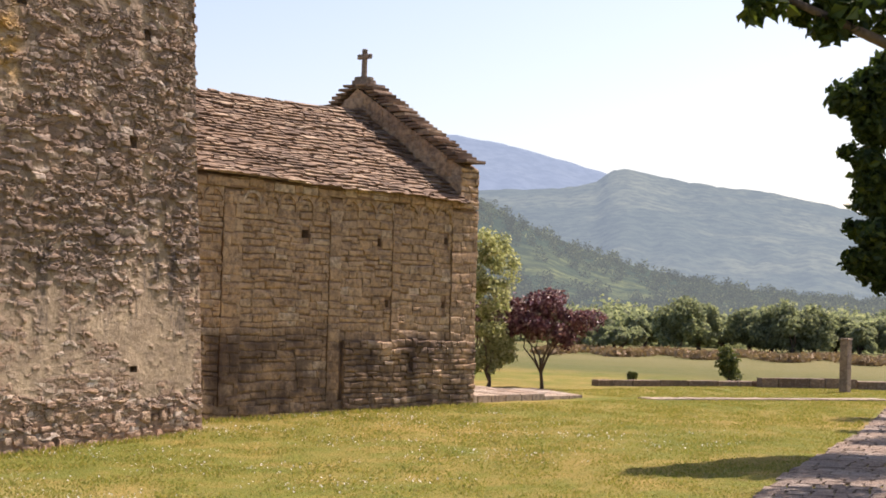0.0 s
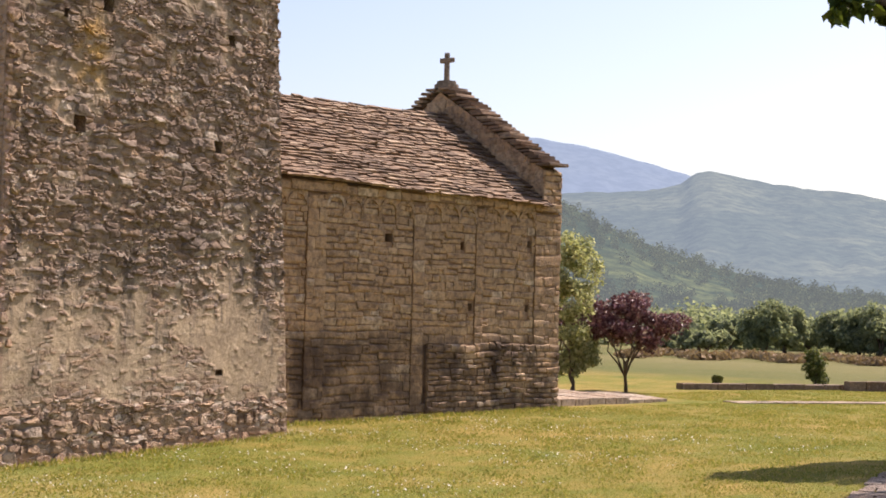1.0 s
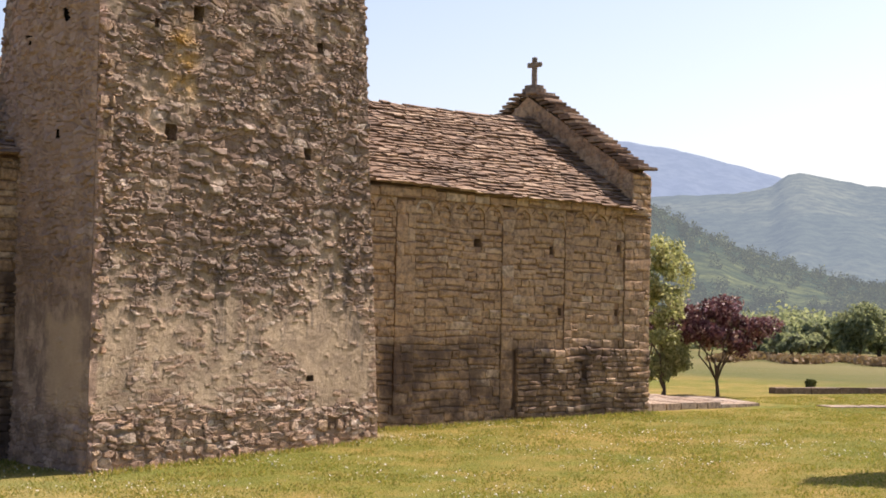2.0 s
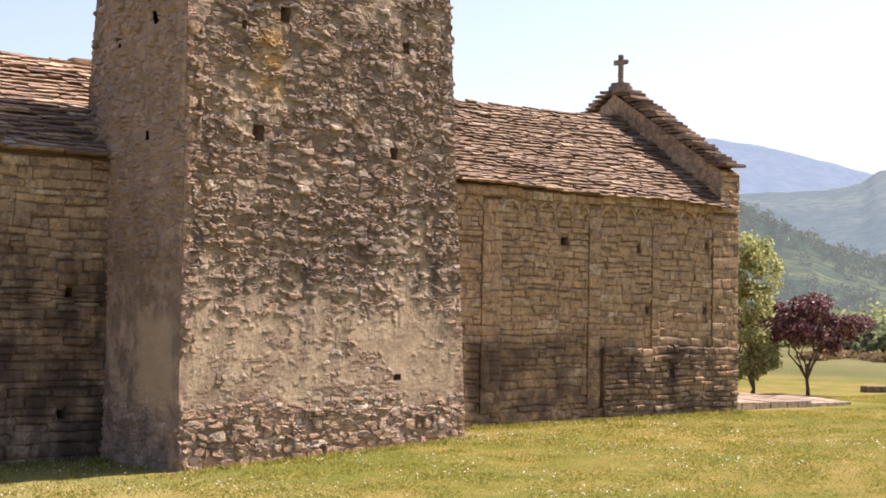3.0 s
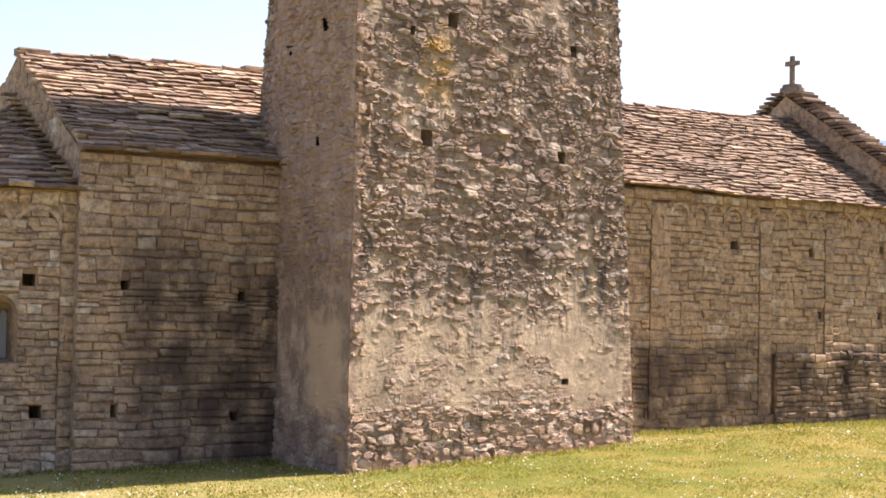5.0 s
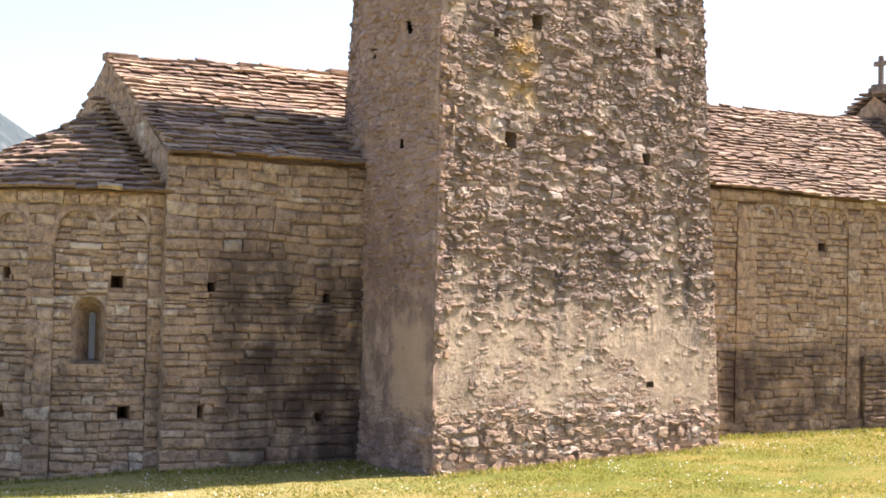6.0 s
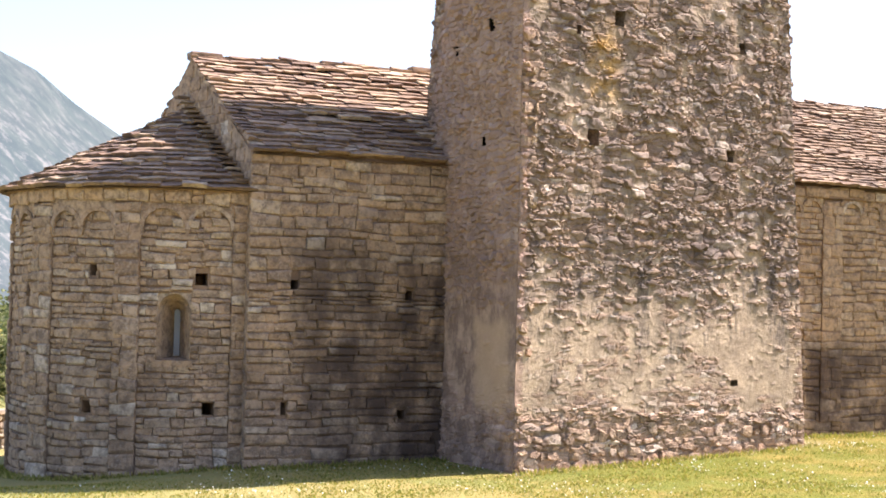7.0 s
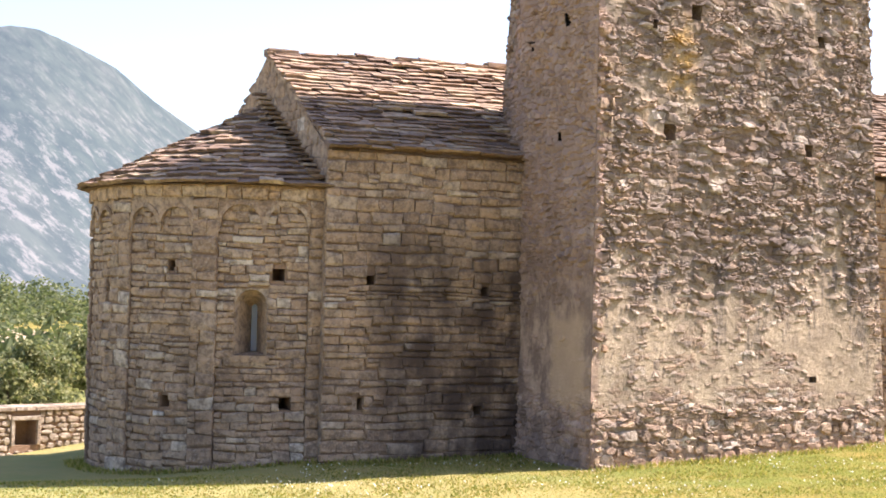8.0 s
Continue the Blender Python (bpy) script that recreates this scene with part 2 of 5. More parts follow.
PAVING = stone_material("pale paving stone", [(0.0, (0.30, 0.25, 0.19)), (0.5, (0.39, 0.33, 0.25)), (1.0, (0.48, 0.41, 0.32))], stain=False)


KERB = stone_material("dark kerb stone", [(0.0, (0.10, 0.07, 0.05)), (0.5, (0.17, 0.125, 0.085)), (1.0, (0.26, 0.20, 0.15))], stain=False)
PATHSTONE = stone_material("worn path stone", [(0.0, (0.17, 0.135, 0.105)), (0.5, (0.26, 0.21, 0.165)), (1.0, (0.36, 0.30, 0.24))], stain=False, grain=0.9)


def glass_material():
    n = Nodes("slit window glass")
    n.done((0.16, 0.20, 0.29), 0.15, 0.5)
    return n.mat


GLASS = glass_material()


# ---- building helpers ----
def attach(ob, parent):
    ob.parent = parent
    if parent.type == "EMPTY":
        ob.matrix_parent_inverse = Matrix.Translation(-parent.location)
    return ob


def mesh_from(name, verts, faces, material, smooth=False):
    me = bpy.data.meshes.new(name)
    me.from_pydata([tuple(map(float, v)) for v in verts], [], [tuple(map(int, f)) for f in faces])
    me.materials.append(material)
    if smooth:
        me.shade_smooth()
    me.update()
    return me


def part(name, verts, faces, material, parent=None, label="", smooth=False):
    ob = new(name, mesh_from(name, verts, faces, material, smooth))
    if parent is not None:
        attach(ob, parent)
    return tagged(ob, label)


def thing(name, at, label, category, group="", kind=""):
    ob = new(name)
    ob.location = at
    ob.empty_display_size = 0.3
    return tagged(ob, label, category, group, kind)


def quads_of_box(x0, x1, y0, y1, z0, z1):
    v = [(x, y, z) for z in (z0, z1) for y in (y0, y1) for x in (x0, x1)]
    f = [(0, 2, 3, 1), (4, 5, 7, 6), (0, 1, 5, 4), (2, 6, 7, 3), (0, 4, 6, 2), (1, 3, 7, 5)]
    return v, f


class Pile:
    """Collects several solids into one mesh."""
    def __init__(self):
        self.v, self.f = [], []

    def add(self, v, f):
        k = len(self.v)
        self.v += [tuple(p) for p in v]
        self.f += [tuple(i + k for i in q) for q in f]
        return self

    def box(self, *b):
        return self.add(*quads_of_box(*b))


def bevelled_box(x0, x1, y0, y1, z0, z1, bevel=0.02, jitter=0.0, seed=0):
    """A block with broken edges."""
    bm = bmesh.new()
    v, f = quads_of_box(x0, x1, y0, y1, z0, z1)
    vs = [bm.verts.new(p) for p in v]
    for q in f:
        bm.faces.new([vs[i] for i in q])
    bmesh.ops.recalc_face_normals(bm, faces=bm.faces)
    if bevel:
        bmesh.ops.bevel(bm, geom=bm.edges[:], offset=bevel, segments=1, affect="EDGES")
    rng = random.Random(seed)
    for p in bm.verts:
        p.co += Vector((rng.uniform(-1, 1), rng.uniform(-1, 1), rng.uniform(-1, 1))) * jitter
    bm.verts.index_update()
    out = [tuple(p.co) for p in bm.verts], [tuple(p.index for p in q.verts) for q in bm.faces]
    bm.free()
    return out


def unit_stones(count, bulge, seed):
    """Unit blocks seen from -Y: worn edges, uneven corners, a slightly swollen face."""
    rng, out = np.random.RandomState(seed), []
    for _ in range(count):
        corner = np.array([(-.5, -.5), (.5, -.5), (.5, .5), (-.5, .5)])
        outer = corner + rng.uniform(-1, 1, (4, 2)) * (0.06, 0.15)
        inner = outer * (0.93, 0.68) + rng.uniform(-1, 1, (4, 2)) * (0.035, 0.10)
        v = [(a, 0.0, b) for a, b in outer] + [(a, -0.55, b) for a, b in outer] + [(a, -1.0 + rng.uniform(-.15, .15), b) for a, b in inner]
        v.append((rng.uniform(-.2, .2), -1.0 - bulge, rng.uniform(-.1, .1)))
        f = []
        for i in range(4):
            j = (i + 1) % 4
            f += [(i, j, 4 + j, 4 + i), (4 + i, 4 + j, 8 + j, 8 + i), (8 + i, 8 + j, 12)]
        out.append((np.array(v), f))
    return out


def unit_rubble(count, seed):
    """Rounded field stones with an uneven many-sided outline."""
    rng, out = np.random.RandomState(seed), []
    for _ in range(count):
        n = rng.randint(5, 8)
        t = (np.arange(n) + rng.uniform(-.3, .3, n)) * 2 * np.pi / n
        r = 0.52 / np.maximum(np.abs(np.cos(t)), np.abs(np.sin(t))) ** 0.6 * rng.uniform(0.80, 1.14, n)
        o = np.stack([r * np.cos(t), r * np.sin(t)], -1)
        v = [(a, 0.0, b) for a, b in o] + [(a * .96, -0.6, b * .96) for a, b in o] + [(a * .82 + rng.uniform(-.06, .06), -1.0 + rng.uniform(-.2, .2), b * .78 + rng.uniform(-.06, .06)) for a, b in o]
        v.append((0.0, -1.04, 0.0))
        f = []
        for i in range(n):
            j = (i + 1) % n
            f += [(i, j, n + j, n + i), (n + i, n + j, 2 * n + j, 2 * n + i), (2 * n + i, 2 * n + j, 3 * n)]
        out.append((np.array(v), f))
    return out


SQUARED, ROUGH = unit_stones(10, 0.12, 3), unit_rubble(14, 5)


def lay(u0, u1, z0, z1, heights, widths, seed, holes=(), gap=0.010, wave=0.026):
    """Courses of stones over a stretch of wall, cut round the openings: rows of u, z, width, height."""
    rng, out, z, row = random.Random(seed), [], z0, 0
    while z < z1 - 0.03:
        h = min(rng.uniform(*heights), z1 - z)
        if z1 - z - h < 0.05:
            h = z1 - z
        u = u0
        while u < u1 - 1e-6:
            w = min(rng.uniform(*widths) * (0.7 if rng.random() < 0.25 else 1), u1 - u)
            if u1 - u - w < 0.07:
                w = u1 - u
            spans = [(u, u + w)]
            for a, b, c, d in holes:
                if z + h > c and z < d:
                    spans = [s for p, q in spans for s in ((p, min(q, a)), (max(p, b), q)) if s[1] - s[0] > 0.04]
            for p, q in spans:
                if h > 0.15 and q - p < 0.24 and rng.random() < 0.4:
                    k = rng.uniform(0.4, 0.6) * h
                    out += [((p + q) / 2, z + k / 2, q - p - gap, k - gap), ((p + q) / 2, z + (h + k) / 2, q - p - gap, h - k - gap)]
                else:
                    out.append(((p + q) / 2, z + h / 2 + wave * (math.sin(1.7 * p + 0.9 * z) + 0.6 * math.sin(4.1 * p + 2.3 * z)) + rng.uniform(-.008, .008), q - p - gap * 0.2, h - gap + rng.uniform(-.012, .006)))
            u += w
        z, row = z + h, row + 1
    return out


def masonry(stones, place, material, parent, near, depth=(0.03, 0.055), units=SQUARED, limit=300, tilt=1.5, seed=1, name="stone"):
    """Sets stones on a wall: those round the place near are single pieces, the rest one joined mesh."""
    rng = random.Random(seed)
    stones = sorted(stones, key=lambda s: abs(s[0] - near[0]) + abs(s[1] - near[1]))
    shared = [mesh_from(name, v, f, material) for v, f in units]
    rest_v, rest_f, base = [], [], 0
    for i, (u, z, w, h) in enumerate(stones):
        k = rng.randrange(len(units))
        loc, turn = place(u, z)
        m = Matrix.LocRotScale(loc, Euler((radians(rng.uniform(-tilt, tilt)), radians(rng.uniform(-tilt, tilt) * 0.7), turn + radians(rng.uniform(-tilt, tilt)))), (w, rng.uniform(*depth), h))
        if i < limit:
            ob = new(name, shared[k])
            ob.matrix_basis = m
            attach(ob, parent)
        else:
            v, f = units[k]
            a = np.array(m)
            rest_v.append(v @ a[:3, :3].T + a[:3, 3])
            rest_f += [tuple(j + base for j in q) for q in f]
            base += len(v)
    if rest_v:
        tagged(part("masonry", np.vstack(rest_v), rest_f, material, parent), kind="stuff")


def welded(pile):
    """One mesh whose touching faces share their corners."""
    bm = bmesh.new()
    vs = [bm.verts.new(q) for q in pile.v]
    for q in pile.f:
        bm.faces.new([vs[i] for i in q])
    bmesh.ops.remove_doubles(bm, verts=bm.verts[:], dist=0.0005)
    bm.verts.index_update()
    out = [tuple(q.co) for q in bm.verts], [tuple(w.index for w in q.verts) for q in bm.faces]
    bm.free()
    return out


def wall_sheet(place, us, zs, holes, deep, mortar_name, material, parent, thick=0.7):
    """A wall with its openings: a front sheet, its back and ends, and the sides of each opening."""
    def at(u, z, d):
        loc, turn = place(u, z)
        return (loc[0] + d * -math.sin(turn), loc[1] + d * math.cos(turn), loc[2])
    us = sorted(set(us) | {h[0] for h in holes} | {h[1] for h in holes})
    zs = sorted(set(zs) | {h[2] for h in holes} | {h[3] for h in holes})
    p = Pile()
    nu, nz = len(us), len(zs)
    front, back = [at(u, z, 0) for z in zs for u in us], [at(u, z, thick) for z in zs for u in us]
    faces = []
    for j in range(nz - 1):
        for i in range(nu - 1):
            a = j * nu + i
            uc, zc = (us[i] + us[i + 1]) / 2, (zs[j] + zs[j + 1]) / 2
            if not any(h[0] < uc < h[1] and h[2] < zc < h[3] for h in holes):
                faces.append((a, a + 1, a + nu + 1, a + nu))
            b = a + nu * nz
            faces.append((b + nu, b + nu + 1, b + 1, b))
    n = nu * nz
    for i in range(nu - 1):
        faces += [(i + 1, i, n + i, n + i + 1), ((nz - 1) * nu + i, (nz - 1) * nu + i + 1, n + (nz - 1) * nu + i + 1, n + (nz - 1) * nu + i)]
    for j in range(nz - 1):
        faces += [(j * nu, (j + 1) * nu, n + (j + 1) * nu, n + j * nu), ((j + 1) * nu + nu - 1, j * nu + nu - 1, n + j * nu + nu - 1, n + (j + 1) * nu + nu - 1)]
    p.add(front + back, faces)
    for a, b, c, d in holes:
        v = [at(a, c, 0), at(b, c, 0), at(b, d, 0), at(a, d, 0), at(a, c, deep), at(b, c, deep), at(b, d, deep), at(a, d, deep)]
        p.add(v, [(0, 1, 5, 4), (1, 2, 6, 5), (2, 3, 7, 6), (3, 0, 4, 7), (4, 5, 6, 7)])
    return part(mortar_name, *welded(p), material, parent)


def hole(u, z, w=0.15, h=0.17):
    return (u - w / 2, u + w / 2, z - h / 2, z + h / 2)


def value_noise(shape, cells, rng):
    """Smooth random values over a grid."""
    g = rng.rand(cells[0] + 2, cells[1] + 2)
    a, b = np.linspace(0, cells[0], shape[0]), np.linspace(0, cells[1], shape[1])
    i, j = a.astype(int), b.astype(int)
    s, t = (a - i)[:, None], (b - j)[None, :]
    s, t = s * s * (3 - 2 * s), t * t * (3 - 2 * t)
    i, j = i[:, None], j[None, :]
    return (g[i, j] * (1 - s) + g[i + 1, j] * s) * (1 - t) + (g[i, j + 1] * (1 - s) + g[i + 1, j + 1] * s) * t


def cells_of(u, z, su, sz, rng_seed):
    """For each place of a grid the nearest rubble stone: how far inside it, its own random number, and the tilt of its face."""
    rng = np.random.RandomState(rng_seed)
    nu, nz = int(u.max() / su) + 4, int(z.max() / sz) + 4
    ju, jz, own, tu, tz = (rng.rand(nu, nz) for _ in range(5))
    p, q = u / su + 1, z / sz + 1
    ci, cj = p.astype(int), q.astype(int)
    d1, d2, who, face = np.full(u.shape, 9.0), np.full(u.shape, 9.0), np.zeros(u.shape), np.zeros(u.shape)
    for di in (-1, 0, 1):
        for dj in (-1, 0, 1):
            i, j = np.clip(ci + di, 0, nu - 1), np.clip(cj + dj, 0, nz - 1)
            a, b = p - (i + 0.1 + 0.8 * ju[i, j]), q - (j + 0.1 + 0.8 * jz[i, j])
            d = np.maximum(np.abs(a), np.abs(b)) * 0.6 + np.hypot(a, b) * 0.4
            near = d < d1
            d2 = np.where(near, d1, np.minimum(d2, d))
            who = np.where(near, own[i, j], who)
            face = np.where(near, a * (tu[i, j] - .5) + b * (tz[i, j] - .5), face)
            d1 = np.where(near, d, d1)
    return np.clip((d2 - d1) * 4.5, 0, 1), who, face


# ---- ground ----
def ground_z(x, y):
    """The lawn rises gently towards the west and towards the camera; beyond it lie level fields."""
    z = np.interp(x, (-10, 4, 6.3, 7.2, 9, 12.6, 18, 20, 27.7, 45, 60, 130, 400, 3000), (-0.6, -0.55, -0.48, -0.36, -0.18, -0.1, 0.05, 0.17, 0.3, 0.32, 0.2, -0.1, -1.0, -4.0))
    w = np.clip((np.asarray(y) - 23.0) / 2.0, 0, 1)
    z = np.maximum(z, -0.23) * (1 - w * w * (3 - 2 * w)) + z * w * w * (3 - 2 * w)
    a, e = np.clip((np.asarray(y) - 29.5) / 4.0, 0, 1), np.clip((13.0 - np.asarray(x)) / 3.0, 0, 1)
    z = z - 0.45 * a * a * (3 - 2 * a) * e * e * (3 - 2 * e)
    d = np.clip((16.0 - np.hypot(x, y)) / 16.0, 0, 1)
    return z + 0.85 * d * d * (3 - 2 * d)


def build_ground():
    def axis(lo, hi, fine, centre):
        out, s = [centre], fine
        while out[-1] < hi:
            out.append(out[-1] + s)
            s *= 1.0 if out[-1] < centre + 26 else 1.25
        s = fine
        while out[0] > lo:
            out.insert(0, out[0] - s)
            s *= 1.0 if out[0] > centre - 26 else 1.25
        return np.array(out)
    xs, ys = axis(-4300, 4300, 0.6, 20.0), axis(-4300, 4300, 0.6, 18.0)
    gx, gy = np.meshgrid(xs, ys)
    rng = np.random.RandomState(8)
    gz = ground_z(gx, gy) + rng.uniform(-0.012, 0.012, gx.shape)
    n = len(xs)
    idx = np.arange(gx.size).reshape(gx.shape)
    f = np.stack([idx[:-1, :-1], idx[:-1, 1:], idx[1:, 1:], idx[1:, :-1]], -1).reshape(-1, 4)
    ob = part("ground", np.stack([gx, gy, gz], -1).reshape(-1, 3), f, GROUND, smooth=True)
    tagged(ob, "mown yellow-green lawn running out into dry meadow", "ground", kind="structure")


build_ground()


def gz(x, y):
    return float(ground_z(x, y))


# ---- church ----
WALL_Y = 24.35                  # outer face of nave and chancel
AXIS_Y = 27.5                   # ridge line
church = thing("church", (18.5, AXIS_Y, 0.0), "small Romanesque church of tan sandstone with stone slab roofs", "church")


def flat(y):
    return lambda u, z: ((u, y, z), 0.0)


# nave: plinth, recessed panels between pilaster strips, arched frieze
NAVE_HOLES = [hole(22.64, 3.81, 0.19, 0.16), hole(24.73, 3.74, 0.12, 0.17), hole(20.94, 3.26, 0.09, 0.2), hole(25.0, 2.47, 0.13, 0.15), hole(26.74, 2.48, 0.13, 0.15), hole(26.79, 3.87, 0.13, 0.15)]
LOW_HOLES = [hole(25.67, 1.2, 0.11, 0.13)]
LEDGE = 1.70
nave_wall = wall_sheet(flat(WALL_Y + 0.06), [16.0, 27.74], [-0.4, 4.85], NAVE_HOLES, 0.32, "nave_wall", MORTAR, church)
tagged(nave_wall, "tan coursed sandstone nave wall, dark and damp low down")
STRIPS = [(18.0, 18.5), (20.47, 20.95), (23.28, 23.60), (25.10, 25.33), (26.95, 27.76)]
BASE_X = 23.72                  # the rough projecting base runs from here to the west end
stones = lay(18.0, BASE_X, 0.0, 0.45, (0.10, 0.18), (0.2, 0.5), 31)
for i, (a, b) in enumerate(zip(STRIPS[:-1], STRIPS[1:])):
    foot = 0.45 if b[0] < BASE_X else LEDGE
    stones += lay(a[1], b[0], foot, 4.55, (0.085, 0.20), (0.2, 0.62), 20 + i, NAVE_HOLES)
masonry(stones, flat(WALL_Y + 0.06), STONE, nave_wall, (22.6, 2.8), seed=2, depth=(0.022, 0.05), tilt=2.5)
plinth = wall_sheet(flat(WALL_Y + 0.005), [BASE_X, 27.76], [-0.4, LEDGE], LOW_HOLES, 0.3, "plinth", MORTAR, church, thick=0.053)
tagged(plinth, "dark stained rougher masonry base with a projecting ledge")
masonry(lay(BASE_X, 27.76, 0.0, LEDGE, (0.08, 0.15), (0.14, 0.40), 32, LOW_HOLES), flat(WALL_Y + 0.005), STONE, plinth, (25.0, 0.9), depth=(0.025, 0.075), tilt=3, seed=3)
for k, (a, b) in enumerate(STRIPS):
    foot = 0.45 if b < BASE_X else LEDGE
    v, f = quads_of_box(a + 0.012, b - 0.012, WALL_Y + 0.012, WALL_Y + 0.085, foot - 0.02, 4.56)
    strip = part("pilaster_strip", v, f, MORTAR, church, "shallow projecting pilaster strip")
    masonry(lay(a, b, foot, 4.52, (0.12, 0.28), (0.2, 0.45) if b - a > 0.4 else (0.3, 0.5), 40 + k), flat(WALL_Y + 0.012), STONE, strip, (a, 3.0), seed=50 + k, depth=(0.012, 0.03))


def arch_frieze(place, arches, top, spring, proud, parent, steps=9):
    """A frieze of small blind arches: u0, u1 of each; the plate above them and the ring stones."""
    p = Pile()

    def at(u, z, d):
        loc, turn = place(u, z)
        return (loc[0] + d * math.sin(turn), loc[1] - d * math.cos(turn), z)
    for a, b in arches:
        c, r = (a + b) / 2, (b - a) / 2 - 0.03
        us = [a] + [c - r * math.cos(math.pi * i / steps) for i in range(steps + 1)] + [b]
        low = [spring - 0.12] + [spring + r * math.sin(math.pi * i / steps) for i in range(steps + 1)] + [spring - 0.12]
        low[1] = low[-2] = spring - 0.10
        for i in range(len(us) - 1):
            u0, u1, z0, z1 = us[i], us[i + 1], low[i], low[i + 1]
            p.add([at(u0, z0, proud), at(u1, z1, proud), at(u1, top, proud), at(u0, top, proud), at(u0, z0, 0), at(u1, z1, 0)], [(0, 1, 2, 3), (4, 5, 1, 0)])
    plate = part("arch_frieze", *welded(p), STONE, parent, "frieze of small blind arches under the eaves")
    rng = random.Random(len(arches) + 7)
    for a, b in arches:
        c, r, ring = (a + b) / 2, (b - a) / 2 - 0.035, Pile()
        n = 14
        for i in range(n + 1):
            t, d = math.pi * i / n, proud + rng.uniform(0.012, 0.03)
            uz = [(c - rr * math.cos(t), spring + rr * math.sin(t)) for rr in (r - 0.01, r + 0.055)]
            ring.v += [at(*uz[0], d), at(*uz[1], d), at(*uz[1], proud - 0.05), at(*uz[0], proud - 0.05)]
        for i in range(n):
            for k in range(4):
                ring.f.append((4 * i + k, 4 * i + (k + 1) % 4, 4 * i + 4 + (k + 1) % 4, 4 * i + 4 + k))
        part("arch_ring", ring.v, ring.f, STONE, plate)
    return plate


def split(a, b, n):
    return [(a + (b - a) * i / n, a + (b - a) * (i + 1) / n) for i in range(n)]


for arches in (split(18.5, 20.47, 4), split(20.95, 23.28, 5), split(23.60, 25.10, 3), split(25.33, 26.95, 3)):
    arch_frieze(flat(WALL_Y + 0.085), arches, 4.74, 4.33, 0.075, church)
v, f = quads_of_box(18.0, 27.74, WALL_Y - 0.045, WALL_Y + 0.085, 4.60, 4.78)
cornice = part("cornice", v, f, MORTAR, church, "thin stone cornice under the roof slabs")
masonry(lay(18.0, 27.74, 4.60, 4.78, (0.17, 0.19), (0.3, 0.55), 61), flat(WALL_Y - 0.045), STONE, cornice, (23, 4.7), seed=62, depth=(0.015, 0.03))

# chancel
CHANCEL_HOLES = [hole(9.92, 2.68, 0.14, 0.16), hole(11.92, 2.56, 0.14, 0.15), hole(9.74, 0.74, 0.19, 0.2), hole(11.84, 0.63, 0.14, 0.15)]
chancel_wall = wall_sheet(flat(WALL_Y + 0.04), [9.17, 16.0], [-0.6, 4.85], CHANCEL_HOLES, 0.32, "chancel_wall", MORTAR, church)
tagged(chancel_wall, "chancel wall of coursed blocks with black lichen streaks")
stones = lay(9.14, 12.9, -0.4, 1.7, (0.10, 0.22), (0.25, 0.75), 71, CHANCEL_HOLES) + lay(9.14, 12.9, 1.7, 2.5, (0.06, 0.15), (0.2, 0.55), 74, CHANCEL_HOLES) + lay(9.14, 12.9, 2.5, 4.72, (0.09, 0.21), (0.2, 0.55), 72, CHANCEL_HOLES)
masonry(stones, flat(WALL_Y + 0.04), STONE, chancel_wall, (10.8, 2.2), seed=73, limit=300, depth=(0.03, 0.065), tilt=2)

# gable walls and the side of the church that is turned away
FAR_Y = 2 * AXIS_Y - WALL_Y


def gable_solid(x0, x1, y0, y1, base, low, apex, apex_y):
    out = [(y0, base), (y1, base), (y1, low), (apex_y, apex), (y0, low)]
    n = len(out)
    v = [(x0, y, z) for y, z in out] + [(x1, y, z) for y, z in out]
    return v, [tuple(range(n))[::-1], tuple(range(n, 2 * n))] + [(i, (i + 1) % n, n + (i + 1) % n, n + i) for i in range(n)]


v, f = gable_solid(27.25, 27.742, WALL_Y + 0.05, FAR_Y, -0.3, 5.52, 7.50, 27.75)
west_gable = part("west_gable", v, f, GABLE, church, "raised west gable wall with stepped slab coping")
v, f = gable_solid(9.165, 9.75, WALL_Y + 0.06, FAR_Y - 0.06, -0.5, 4.70, 6.60, AXIS_Y)
east_gable = part("east_gable", v, f, STONE, church, "plain gable wall above the apse roof")
v, f = quads_of_box(9.17, 27.74, FAR_Y - 0.7, FAR_Y, -0.4, 4.8)
part("north_wall", v, f, STONE, church)


def quoins(x, y0, z0, z1, seed, turn, parent):
    """Stones on the narrow end of a wall, seen end on."""
    stones = lay(0, 0.5, z0, z1, (0.10, 0.2), (0.2, 0.45), seed)
    masonry(stones, lambda u, z: ((x, y0 + u, z), turn), STONE, parent, (0.2, 3), seed=seed)


quoins(27.742, WALL_Y, 0.2, 5.5, 91, math.pi / 2, west_gable)
masonry(lay(27.2, 27.76, 4.78, 5.5, (0.12, 0.2), (0.2, 0.5), 93), flat(WALL_Y + 0.05), STONE, west_gable, (27.5, 5), seed=94)
# face of the raised gable towards the roof
stones = [s for s in lay(24.4, 31.0, 4.8, 7.45, (0.11, 0.2), (0.22, 0.5), 95) if s[1] + s[3] / 2 < 7.47 - abs(s[0] - 27.75) * 0.60]
masonry(stones, lambda u, z: ((27.252, u, z), -math.pi / 2), GABLE, west_gable, (26.0, 6), seed=96, depth=(0.01, 0.03))
stones = [s for s in lay(24.4, 30.6, 3.9, 6.5, (0.12, 0.22), (0.22, 0.5), 97) if s[1] + s[3] / 2 < 6.50 - abs(s[0] - AXIS_Y) * 0.60]
